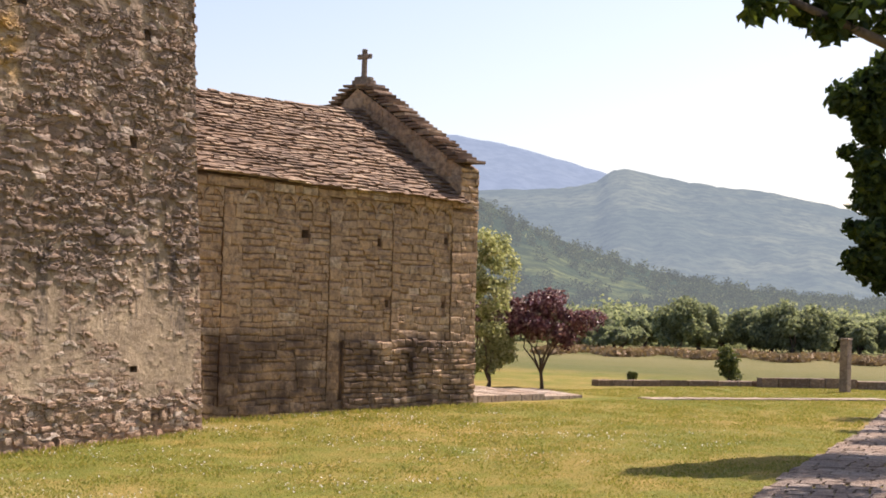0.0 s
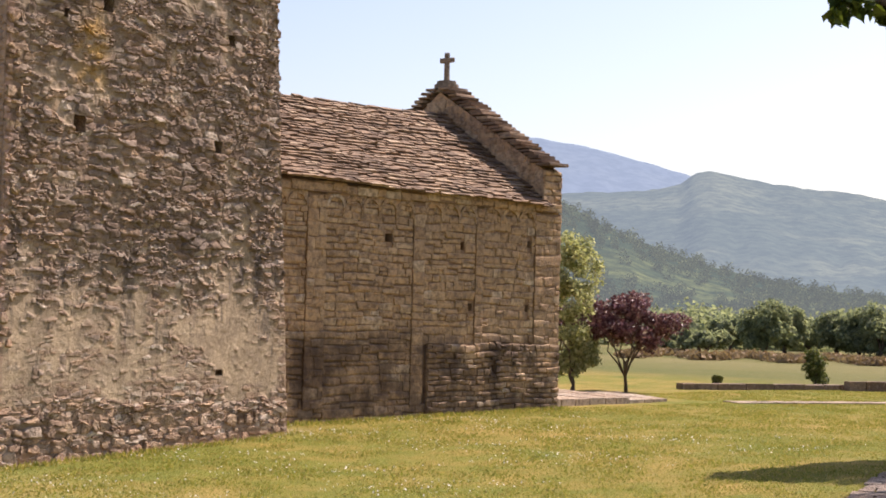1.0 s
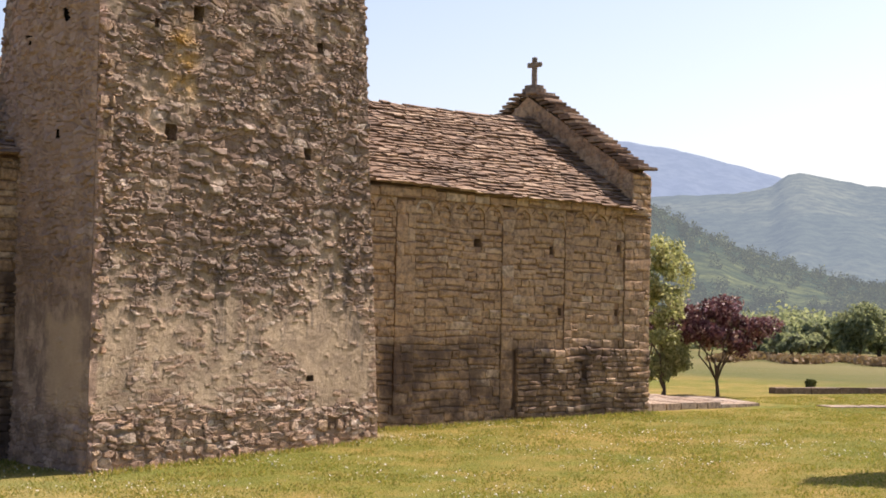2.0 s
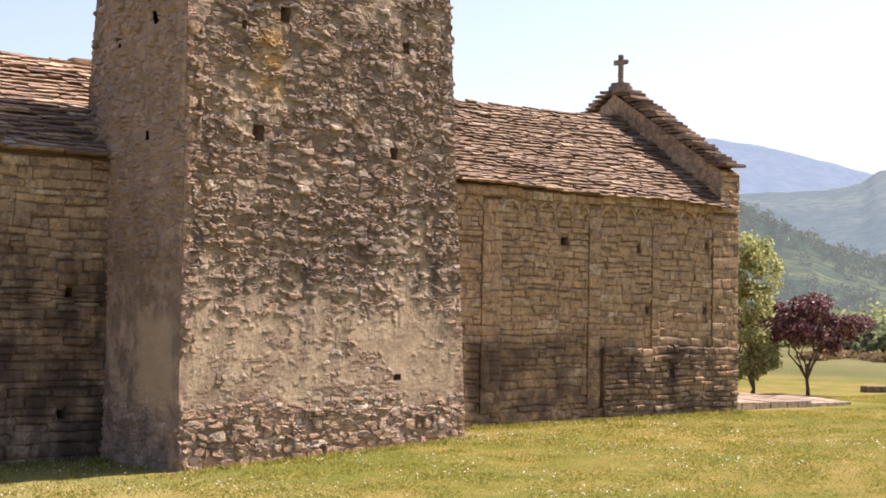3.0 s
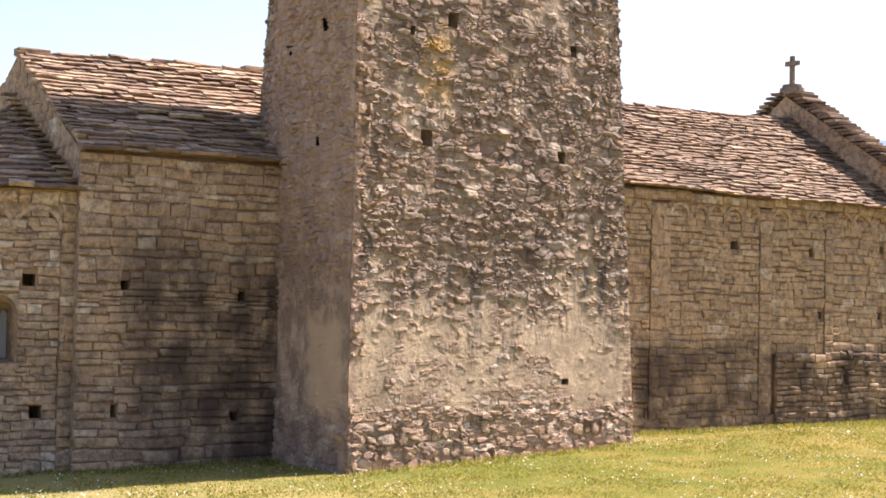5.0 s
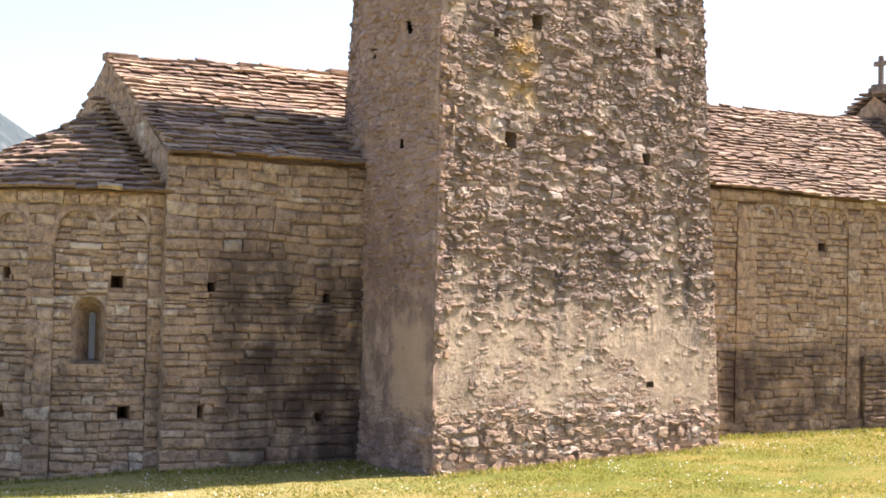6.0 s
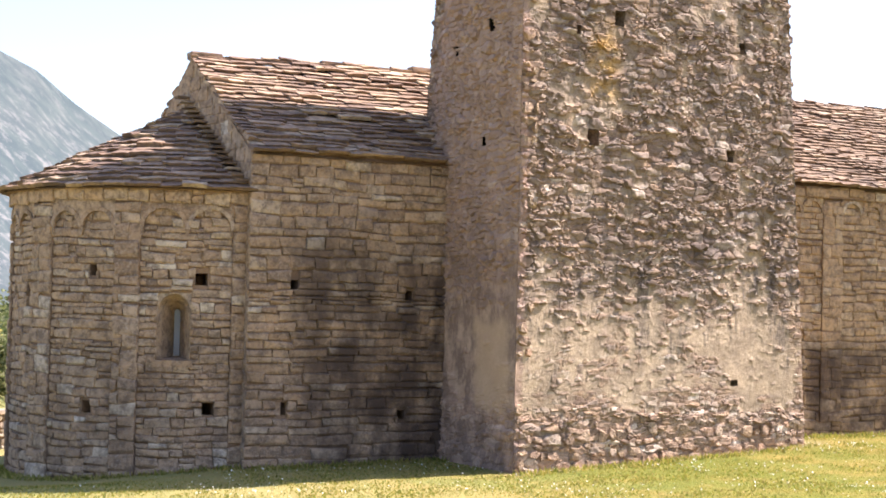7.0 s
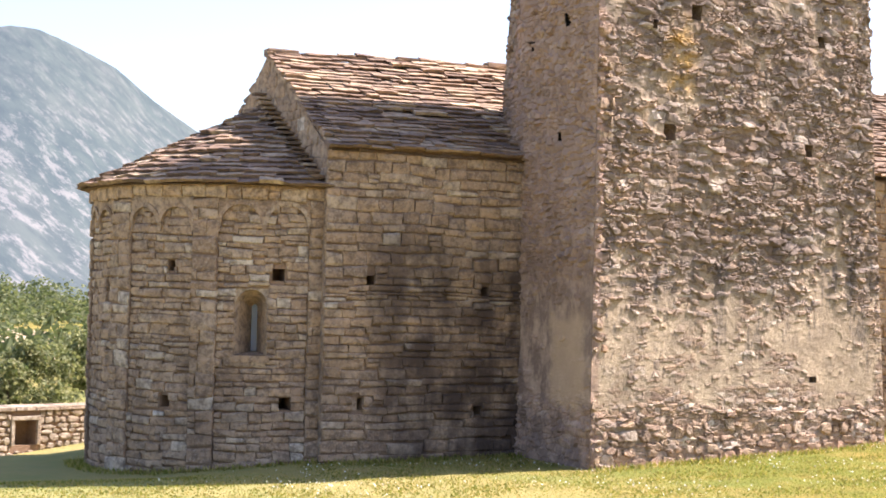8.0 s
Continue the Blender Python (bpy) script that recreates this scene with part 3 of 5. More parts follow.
masonry(stones, lambda u, z: ((9.167, u, z), -math.pi / 2), STONE, east_gable, (26.0, 6), seed=98, depth=(0.01, 0.03))


# ---- stone slab roofs ----
def unit_slabs(count, seed):
    """Flat stones: x along the eave, y up the slope from the lower edge, z up; ragged lower edges."""
    rng, out = np.random.RandomState(seed), []
    for _ in range(count):
        xs = np.array([-.5, -.17, .18, .5])
        front = np.array([(x, rng.uniform(-.10, .07)) for x in xs])
        back = np.array([(-.5, 1.0), (.5, 1.0)])
        out_line = np.vstack([front + [(0, .02), (0, 0), (0, 0), (0, .02)], back[::-1]])
        n = len(out_line)
        v = [(x * 0.96, y + (0.14 if i < 4 else 0), 0.0) for i, (x, y) in enumerate(out_line)] + [(x, y, 1.0 + rng.uniform(-.2, .2)) for i, (x, y) in enumerate(out_line)]
        f = [tuple(range(n))[::-1], tuple(range(n, 2 * n))] + [(i, (i + 1) % n, n + (i + 1) % n, n + i) for i in range(n)]
        out.append((np.array(v), f))
    return out


SLABS = unit_slabs(12, 9)


def slab_roof(rows, material, parent, near, limit=300, seed=1, name="slab"):
    """Rows of (place, turn matrix, width, length, thickness); the nearest as single pieces."""
    rng = random.Random(seed)
    rows = sorted(rows, key=lambda r: (Vector(r[0]) - Vector(near)).length)
    shared = [mesh_from(name, v, f, material) for v, f in SLABS]
    rest_v, rest_f, base = [], [], 0
    for i, (loc, rot, w, l, t) in enumerate(rows):
        k = rng.randrange(len(SLABS))
        m = Matrix.Translation(loc) @ rot.to_4x4() @ Euler((radians(rng.uniform(-2.5, 2.5)), radians(rng.uniform(-2, 2)), radians(rng.uniform(-4, 4)))).to_matrix().to_4x4() @ Matrix.Diagonal((w, l, t, 1))
        if i < limit:
            ob = new(name, shared[k])
            ob.matrix_basis = m
            attach(ob, parent)
        else:
            v, f = SLABS[k]
            a = np.array(m)
            rest_v.append(v @ a[:3, :3].T + a[:3, 3])
            rest_f += [tuple(j + base for j in q) for q in f]
            base += len(v)
    if rest_v:
        tagged(part("roofing", np.vstack(rest_v), rest_f, material, parent), kind="stuff")


def pitch_rows(x0, x1, eave, ridge, step, seed, side=1, widths=(0.22, 0.5), thick=(0.032, 0.07)):
    """Slabs of one roof slope. eave(x), ridge(x) give y, z; side 1 faces -Y, -1 faces +Y."""
    rng, out = random.Random(seed), []
    n = int(round(math.dist(eave(x0), ridge(x0)) / step))
    for j in range(n if side > 0 else n - 1):
        x = x0 - rng.uniform(0, 0.05)
        first = rng.uniform(0.4, 1.0)
        while x < x1:
            w, first = rng.uniform(*widths) * first, 1.0
            w = min(w, x1 - x + 0.05)
            xc = x + w / 2
            (ya, za), (yb, zb) = eave(xc), ridge(xc)
            s = j / n + rng.uniform(-0.15, 0.15) * step / 3.9
            slope = math.atan2(zb - za, abs(yb - ya))
            rot = Euler((slope - radians(13.0), 0, 0 if side > 0 else math.pi)).to_matrix()
            if side < 0:
                rot = Matrix.Rotation(math.pi, 3, "Z") @ Euler((slope - radians(13.0), 0, 0)).to_matrix()
            sag = 0.018 * math.sin(xc * 1.3 + j * 0.5)
            out.append(((xc, ya + (yb - ya) * s, za + (zb - za) * s + 0.02 + rng.uniform(-.010, .014) + sag), rot, w - 0.006, min(step * (1.9 if side > 0 else 1.05), (1 - s) * math.dist((ya, za), (yb, zb)) + 0.02), rng.uniform(*thick)))
            x += w
    return out


def nave_eave(x):
    return 24.13, 4.80 - 0.0155 * (x - 19.7)


def nave_ridge(x):
    return AXIS_Y + 0.1, 6.86 + 0.018 * (x - 22.4)


def east_eave(x):
    return 24.16, 4.72


def east_ridge(x):
    return AXIS_Y, 6.63 + 0.026 * (x - 9.15)


def mirrored(fn):
    return lambda x: (2 * AXIS_Y - fn(x)[0], fn(x)[1])


def roof_bed(x0, x1, eave, ridge, material, name, label):
    """The boards and rubble under the slabs."""
    pts = []
    for x in (x0, x1):
        (ya, za), (yb, zb) = eave(x), ridge(x)
        pts += [(x, ya + 0.14, za - 0.02), (x, yb, zb - 0.10), (x, 2 * AXIS_Y - ya - 0.14, za - 0.02), (x, AXIS_Y, za - 0.05)]
    return part(name, pts, [(0, 1, 5, 4), (1, 2, 6, 5), (2, 3, 7, 6), (3, 0, 4, 7), (3, 2, 1, 0), (4, 5, 6, 7)], material, church, label)


nave_roof = roof_bed(16.0, 27.26, nave_eave, nave_ridge, MORTAR, "nave_roof", "pitched roof of overlapping brown stone slabs")
slab_roof(pitch_rows(17.5, 27.25, nave_eave, nave_ridge, 0.12, 111, widths=(0.15, 0.46), thick=(0.03, 0.06)), SLAB, nave_roof, (22.5, 24.3, 4.9), seed=112)
slab_roof(pitch_rows(17.5, 27.25, mirrored(nave_eave), mirrored(nave_ridge), 0.33, 113, side=-1, widths=(0.5, 0.9)), SLAB, nave_roof, (22.5, 30.5, 4.9), limit=0, seed=114, name="far_slab")
chancel_roof = roof_bed(9.2, 16.0, east_eave, east_ridge, MORTAR, "chancel_roof", "pitched roof of thick lichened stone slabs")
slab_roof(pitch_rows(9.13, 14.5, east_eave, east_ridge, 0.155, 115, thick=(0.028, 0.062), widths=(0.18, 0.6)), SLAB_EAST, chancel_roof, (11, 24.3, 4.8), seed=116)
slab_roof(pitch_rows(9.21, 14.5, mirrored(east_eave), mirrored(east_ridge), 0.33, 117, side=-1, widths=(0.5, 0.9)), SLAB_EAST, chancel_roof, (11, 30.5, 4.8), limit=0, seed=118, name="far_slab")

rng = random.Random(120)
x = 9.12
while x < 15.5:
    w = rng.uniform(0.45, 0.75)
    y, z = east_ridge(x)
    lift = 0.07 if rng.random() < 0.45 else 0.0
    v, f = bevelled_box(x, x + w - 0.02, y - 0.12, y + 0.12, z - 0.06, z + 0.02 + lift * 0.6, 0.015, 0.012, int(x * 50))
    part("ridge_stone", v, f, SLAB_EAST, chancel_roof)
    x += w
x = 17.5
while x < 27.2:
    w = rng.uniform(0.25, 0.5)
    y, z = nave_ridge(x)
    v, f = bevelled_box(x, x + w - 0.02, y - 0.10, y + 0.10, z - 0.09, z - 0.035 + rng.uniform(0, 0.035), 0.015, 0.02, int(x * 50))
    part("ridge_stone", v, f, SLAB, nave_roof)
    x += w

# stepped coping of the west gable
for side in (-1, 1):
    n = 24
    for i in range(n):
        s = (i + 0.5) / n
        y = 27.75 + side * (3.36 - 3.2 * s)
        z = 5.62 + 1.98 * s
        v, f = bevelled_box(27.19 + rng.uniform(-.05, .05), 27.75 + rng.uniform(-.03, .03), y - 0.15 - rng.uniform(0, .05), y + 0.15 + rng.uniform(0, .05), z - 0.03, z + 0.02 + rng.uniform(0, .025), 0.008, 0.014, i)
        part("coping_slab", v, f, SLAB, west_gable)
v, f = bevelled_box(27.14, 27.78, 24.16, 24.5, 5.62, 5.69, 0.012, 0.01, 77)
part("kneeler", v, f, SLAB, west_gable)

# the stone cross
finial = thing("finial_cross", (27.48, 27.77, 7.56), "weathered stone cross on a round base at the gable top", "cross")
pile = Pile()
for r, a, b in ((0.30, 7.50, 7.70), (0.24, 7.70, 7.78)):
    k = 14
    ring = [(27.48 + r * 0.9 * math.cos(2 * math.pi * i / k), 27.77 + r * math.sin(2 * math.pi * i / k)) for i in range(k)]
    pile.add([(p, q, a) for p, q in ring] + [(p, q, b) for p, q in ring], [tuple(range(k))[::-1], tuple(range(k, 2 * k))] + [(i, (i + 1) % k, k + (i + 1) % k, k + i) for i in range(k)])
part("base", pile.v, pile.f, CROSS, finial)
v, f = bevelled_box(27.43, 27.53, 27.71, 27.83, 7.77, 8.46, 0.02, 0.004, 5)
part("shaft", v, f, CROSS, finial)
v, f = bevelled_box(27.432, 27.528, 27.55, 27.99, 8.22, 8.335, 0.02, 0.006, 6)
part("arms", v, f, CROSS, finial)

# ---- apse ----
APSE, R = (9.17, AXIS_Y - 0.02), 2.9


def curved(r):
    def place(u, z):
        t = u / R
        return (APSE[0] - r * math.sin(t), APSE[1] - r * math.cos(t), z), -t
    return place


def arc(deg):
    return radians(deg) * R


def arc_hole(deg, z, w=0.16, h=0.17):
    return hole(arc(deg), z, w, h)


APSE_HOLES = [arc_hole(13.5, 2.73, 0.2, 0.19), arc_hole(48.5, 2.84, 0.15, 0.17), arc_hole(10.5, 0.72, 0.19, 0.19), arc_hole(49.9, 0.71, 0.17, 0.19), arc_hole(79, 2.45, 0.12, 0.17)]
WINDOW = (arc(21.75) - 0.26, arc(21.75) + 0.26, 1.45, 2.51)
apse_wall = wall_sheet(curved(R - 0.07), [arc(a) for a in range(-2, 183, 4)], [-0.7, 1.0, 2.0, 3.0, 4.12], APSE_HOLES + [WINDOW], 0.63, "apse_wall", MORTAR, church)
tagged(apse_wall, "rounded apse wall of small sandstone blocks")
PILASTERS = [(-1.0, 4.2), (32.6, 40.8), (65.0, 75.0), (98.0, 106.0), (130, 138), (172, 180)]
stones = []
for i, (a, b) in enumerate(zip(PILASTERS[:-1], PILASTERS[1:])):
    stones += lay(arc(a[1]), arc(b[0]), -0.5, 3.95, (0.075, 0.18), (0.18, 0.5), 130 + i, APSE_HOLES + [WINDOW])
masonry(stones, curved(R - 0.07), STONE, apse_wall, (arc(35), 2.0), seed=140, depth=(0.03, 0.065), tilt=2)
for k, (a, b) in enumerate(PILASTERS):
    p = Pile()
    n = 4
    for i in range(n):
        for (u, w) in [(arc(a + (b - a) * i / n), arc(a + (b - a) * (i + 1) / n))]:
            q = [curved(R - 0.012)(t, z)[0] for z in (-0.6, 3.9) for t in (u, w)]
            q += [curved(R - 0.075)(t, z)[0] for z in (-0.6, 3.9) for t in (u, w)]
            p.add(q, [(0, 1, 3, 2), (4, 6, 7, 5), (0, 2, 6, 4), (1, 5, 7, 3)])
    strip = part("pilaster_strip", p.v, p.f, MORTAR, church, "shallow projecting pilaster strip")
    masonry(lay(arc(a), arc(b), -0.5, 3.9, (0.12, 0.28), (0.25, 0.45), 150 + k), curved(R - 0.012), STONE, strip, (arc(a), 2.0), seed=160 + k, limit=60)
for (a, b), (c, d) in zip(PILASTERS[:-1], PILASTERS[1:]):
    arch_frieze(curved(R - 0.075), split(arc(b), arc(c), 2), 3.95, 3.50, 0.085, church)
p = Pile()
for i in range(45):
    a, b = arc(-2 + 4.1 * i), arc(-2 + 4.1 * (i + 1))
    q = [curved(r)(t, z)[0] for r, z in ((R + 0.0, 3.91), (R + 0.06, 4.12), (R - 0.1, 4.13), (R - 0.1, 3.91)) for t in (a, b)]
    p.add(q, [(0, 1, 3, 2), (2, 3, 5, 4), (4, 5, 7, 6), (6, 7, 1, 0)])
cornice = part("cornice", p.v, p.f, MORTAR, church, "golden block cornice under the apse eaves")
masonry(lay(arc(-1), arc(178), 3.91, 4.12, (0.2, 0.22), (0.22, 0.42), 171), curved(R + 0.02), GABLE, cornice, (arc(30), 4), seed=172, depth=(0.03, 0.05))

# slit window: a splayed round-headed recess
uc = (WINDOW[0] + WINDOW[1]) / 2


def head(half, spring, sill, shift=0.0):
    pts = [(uc + shift - half, sill), (uc + shift - half, spring)]
    pts += [(uc + shift - half * math.cos(math.pi * i / 8), spring + half * math.sin(math.pi * i / 8)) for i in range(1, 8)]
    return pts + [(uc + shift + half, spring), (uc + shift + half, sill)]


outer, inner = head(0.25, 2.25, 1.47), head(0.06, 2.20, 1.52, -0.02)
surround, reveal = Pile(), Pile()
ring = [curved(R - 0.066)(u, z)[0] for u, z in outer]
edge = [curved(R - 0.066)(u, z)[0] for u, z in [(WINDOW[0] - .01, WINDOW[2]), (WINDOW[0] - .01, 2.25), (WINDOW[0] - .01, 2.36), (WINDOW[0] - .01, 2.45), (WINDOW[0] - .01, WINDOW[3]), (uc - 0.12, WINDOW[3]), (uc + 0.12, WINDOW[3]), (WINDOW[1] + .01, WINDOW[3]), (WINDOW[1] + .01, 2.45), (WINDOW[1] + .01, 2.3), (WINDOW[1] + .01, WINDOW[2])]]
n = len(outer)
surround.add(ring + edge, [(i, i + 1, n + i + 1, n + i) for i in range(n - 1)])
deep = [curved(R - 0.66)(u, z)[0] for u, z in inner]
reveal.add(ring + deep, [(i, n + i, n + (i + 1) % n, (i + 1) % n) for i in range(n)])
window = part("slit_window", surround.v, surround.f, STONE, church, "narrow round-headed slit window in a splayed recess")
part("splay", reveal.v, reveal.f, STONE, window)
pane = [curved(R - 0.65)(u, z)[0] for u, z in inner]
part("pane", pane, [tuple(range(n))[::-1]], GLASS, window, "bluish glass pane in the slit")
p = Pile()
q = [curved(r)(u, z)[0] for r in (R + 0.01, R - 0.3) for u, z in ((uc - 0.3, 1.36), (uc + 0.3, 1.36), (uc + 0.3, 1.465), (uc - 0.3, 1.465))]
p.add(q, [(0, 1, 2, 3), (7, 6, 5, 4), (3, 2, 6, 7), (0, 4, 5, 1), (0, 3, 7, 4), (1, 5, 6, 2)])
part("sill", p.v, p.f, STONE, window)

# cone roof of the apse
EAVE_R, EAVE_Z, APEX_Z = 3.17, 4.12, 5.72
p = Pile()
k = 36
ring = [(APSE[0] - (EAVE_R - 0.1) * math.sin(math.pi * i / k), APSE[1] - (EAVE_R - 0.1) * math.cos(math.pi * i / k), EAVE_Z - 0.01) for i in range(k + 1)]
p.add(ring + [(APSE[0], APSE[1], APEX_Z - 0.06), (APSE[0], APSE[1], EAVE_Z - 0.02)], [(i + 1, i, k + 1) for i in range(k)] + [(i, i + 1, k + 2) for i in range(k)])
apse_roof = part("apse_roof", p.v, p.f, MORTAR, church, "half-cone roof of overlapping lichened stone slabs")
rows, n = [], 17
slope = math.atan2(APEX_Z - EAVE_Z, EAVE_R)
rng = random.Random(181)
for j in range(n):
    s = j / n
    r = EAVE_R * (1 - s)
    t = -0.02
    while t < math.pi:
        w = rng.uniform(0.28, 0.55) * (1 - 0.45 * s)
        dt = w / max(r, 0.15)
        tc = t + dt / 2
        zz = EAVE_Z + (APEX_Z - EAVE_Z) * s + rng.uniform(-.015, .015)
        rot = Matrix.Rotation(-tc, 3, "Z") @ Matrix.Rotation(slope - radians(12.0), 3, "X")
        rows.append(((APSE[0] - r * math.sin(tc), APSE[1] - r * math.cos(tc), zz), rot, w * 1.03, min(0.36, r + 0.02), rng.uniform(0.04, 0.075)))
        t += dt
slab_roof(rows, SLAB_EAST, apse_roof, (7.5, 25.3, 4.4), seed=182)
# stepped flashing slabs where the cone meets the gable
for i in range(17):
    s = i / 16
    y = APSE[1] - 3.0 * (1 - s)
    z = EAVE_Z + (APEX_Z - EAVE_Z) * s + 0.16
    v, f = bevelled_box(8.93, 9.2, y - 0.02, y + 0.19, z, z + 0.035, 0.006, 0.008, i)
    part("flashing_slab", v, f, SLAB, apse_roof)


# ---- tower ----
tower = thing("bell_tower", (15.4, 24.0, 0.0), "massive square tower of rubble under worn lime render", "tower")
TOWER_TOP, FINE_TOP = 13.5, 8.4
TL, TF, TB = 12.6, 22.0, 25.65


TURN = math.tan(radians(11.0))     # the front is skewed a little towards the south-west
LIP = 0.03


def right_edge(z):
    """Plan place along X of the battered right corner."""
    ray = (18.15 - 0.063 * np.minimum(z, 9.0)) / TF
    return TF * ray * (1 - TL * TURN / TF) / (1 - ray * TURN)


def front_y(x):
    return TF + (x - TL) * TURN


def rubble_face(name, width, height, place, holes, seed, bare_bias, relief, label, step=0.02):
    """A face of rubble and render with true relief; place(s, z, d): s from 0 to 1 across, d outwards."""
    rng = np.random.RandomState(seed)
    nu, nz = int(width / step) + 1, int(height / step) + 1
    s, z = np.meshgrid(np.linspace(0, 1, nu), np.linspace(-0.45, height - 0.45, nz))
    u = s * width
    def cloud(du, dz):
        return value_noise(u.shape, (int(height / dz) + 1, int(width / du) + 1), rng)
    wob_u, wob_z = (cloud(.3, .22) - .5) * 0.22 + (cloud(.08, .07) - .5) * 0.09, (cloud(.5, .3) - .5) * 0.10 + (cloud(.09, .06) - .5) * 0.05
    inside, own, face = cells_of(u + wob_u + .2, z + wob_z + .8, 0.17, 0.066, seed + 1)
    inside2, own2, face2 = cells_of(u + wob_u + .2, z + wob_z + .8, 0.34, 0.115, seed + 2)
    big, mid, small, fine = cloud(1.5, 1.3), cloud(.5, .34), cloud(.13, .09), cloud(.05, .04)
    large = cloud(0.7, 0.5) > np.interp(z, (0.4, 0.8, 2.4, 3.2), (0.2, 0.8, 0.7, 0.5))
    inside, own, face = np.where(large, inside2, inside), np.where(large, own2, own), np.where(large, face2, face)
    cover = 0.40 * big + 0.34 * mid + 0.26 * small
    level = np.interp(z, (-0.5, 0.45, 0.8, 1.2, 2.0, 2.6, 3.4, 5.6, 9.0), (1.0, 0.60, 0.14, -0.03, -0.08, 0.08, 0.30, 0.27, 0.19)) + bare_bias
    bare = np.clip((cover + level + 0.20 * (own - 0.5) - 0.48) / 0.20, 0, 1)
    bare = bare * bare * (3 - 2 * bare)
    dome = 1 - (1 - np.clip(inside * 0.8, 0, 1)) ** 2
    stone = dome * (0.42 + 0.5 * own + 0.75 * np.clip(own - 0.72, 0, 1) * 3.0 + 0.9 * face) + 0.30 * (small - .5) + 0.22 * (fine - .5)
    skin = 0.58 + 0.36 * (mid - .5) + 0.40 * (small - .5) + 0.24 * (fine - .5) + 0.30 * dome * np.clip(own - 0.78, 0, 1) * 4.0
    shelf = np.clip(cloud(.55, .11) + 0.5 * cloud(.2, .07) - 0.72, 0, 1)
    smear = np.clip(cloud(.28, .2) * 1.6 - 0.55, 0, 1)
    stone = stone * (1 - 0.40 * smear) + 0.30 * smear
    rise = np.interp(z, (0.5, 1.0, 2.3, 3.3), (0.85, 0.27, 0.42, 1.0))
    d = relief * ((bare * (stone * 1.35 - 0.12 + 1.3 * shelf) + (1 - bare) * skin) * rise + (1 - rise) * 0.5 + 0.9 * (big - .5))
    d[:, 0] = d[:, -1] = LIP
    pts = np.stack(place(s, z, d), -1).reshape(-1, 3)
    idx = np.arange(u.size).reshape(u.shape)
    keep = np.ones((nz - 1, nu - 1), bool)
    uc_, zc_ = (u[:-1, :-1] + step / 2), (z[:-1, :-1] + step / 2)
    for a, b, c, e in holes:
        keep &= ~((uc_ > a) & (uc_ < b) & (zc_ > c) & (zc_ < e))
    f = np.stack([idx[:-1, :-1], idx[:-1, 1:], idx[1:, 1:], idx[1:, :-1]], -1)[keep]
    ob = part(name, pts, f, RENDER, tower, label)
    for key, vals in (("bare", bare), ("tone", np.mod(own * 7.31, 1.0))):
        at = ob.data.attributes.new(key, "FLOAT", "POINT")
        at.data.foreach_set("value", vals.reshape(-1).astype(np.float32))
    return ob


def tower_hole(x, z, w, h):
    u = x - TL
    return (u - w / 2, u + w / 2, z - h / 2, z + h / 2)


FRONT_HOLES = [(16.50, 5.05, .20, .20), (13.90, 5.13, .24, .26), (16.74, 6.93, .16, .18), (14.33, 7.07, .22, .24), (13.56, 6.79, .09, .13), (16.68, 1.22, .19, .085)]
TOWER_W = 6.6


def front_place(s, z, d):
    x = TL - LIP + s * (right_edge(z) + LIP - TL)
    return x + d * 0.19, front_y(x) - d, z


scaled = []
for k, (x, z, w, h) in enumerate(FRONT_HOLES):
    x = x * (1 - TL * TURN / TF) / (1 - x / TF * TURN)
    FRONT_HOLES[k] = (x, z, w, h)
    s = (x - TL) / (float(right_edge(np.float64(z))) - TL) * TOWER_W
    scaled.append((s - w / 2, s + w / 2, z - h / 2, z + h / 2))
front = rubble_face("front_face", TOWER_W, FINE_TOP + 0.45, front_place, scaled, 301, 0.0, 0.042, "rough rubble face, cream render left low down")
for (x, z, w, h) in FRONT_HOLES:
    a, b, c, e = x - w / 2 - .02, x + w / 2 + .02, z - h / 2 - .02, z + h / 2 + .02
    v = [(p, front_y(p) - .012, q) for p, q in ((a, c), (b, c), (b, e), (a, e))] + [(p - .07, front_y(p) + .35, q) for p, q in ((a, c), (b, c), (b, e), (a, e))]
    part("putlog_hole", v, [(0, 1, 5, 4), (1, 2, 6, 5), (2, 3, 7, 6), (3, 0, 4, 7), (4, 5, 6, 7)], RUBBLE, front)


def left_place(s, z, d):
    """The east face, running back from the front corner and bending in towards its back edge."""
    y = TB + (TF - LIP - TB) * s
    x = TL + np.clip((y - 24.4) / (TB - 24.4), 0, 1) * (0.40 - 0.06 * np.clip(8.4 - z, 0, 4))
    return x - d, y, z


LEFT_W = 3.95
left_holes = []
for y, z, w, h in ((22.96, 6.86, .14, .2), (24.12, 6.58, .12, .16), (23.13, 5.02, .12, .14)):
    s = (TB - y) / (TB - TF) * LEFT_W
    left_holes.append((s - w / 2, s + w / 2, z - h / 2, z + h / 2))
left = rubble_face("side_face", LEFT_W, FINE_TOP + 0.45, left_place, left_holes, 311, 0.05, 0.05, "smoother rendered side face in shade")
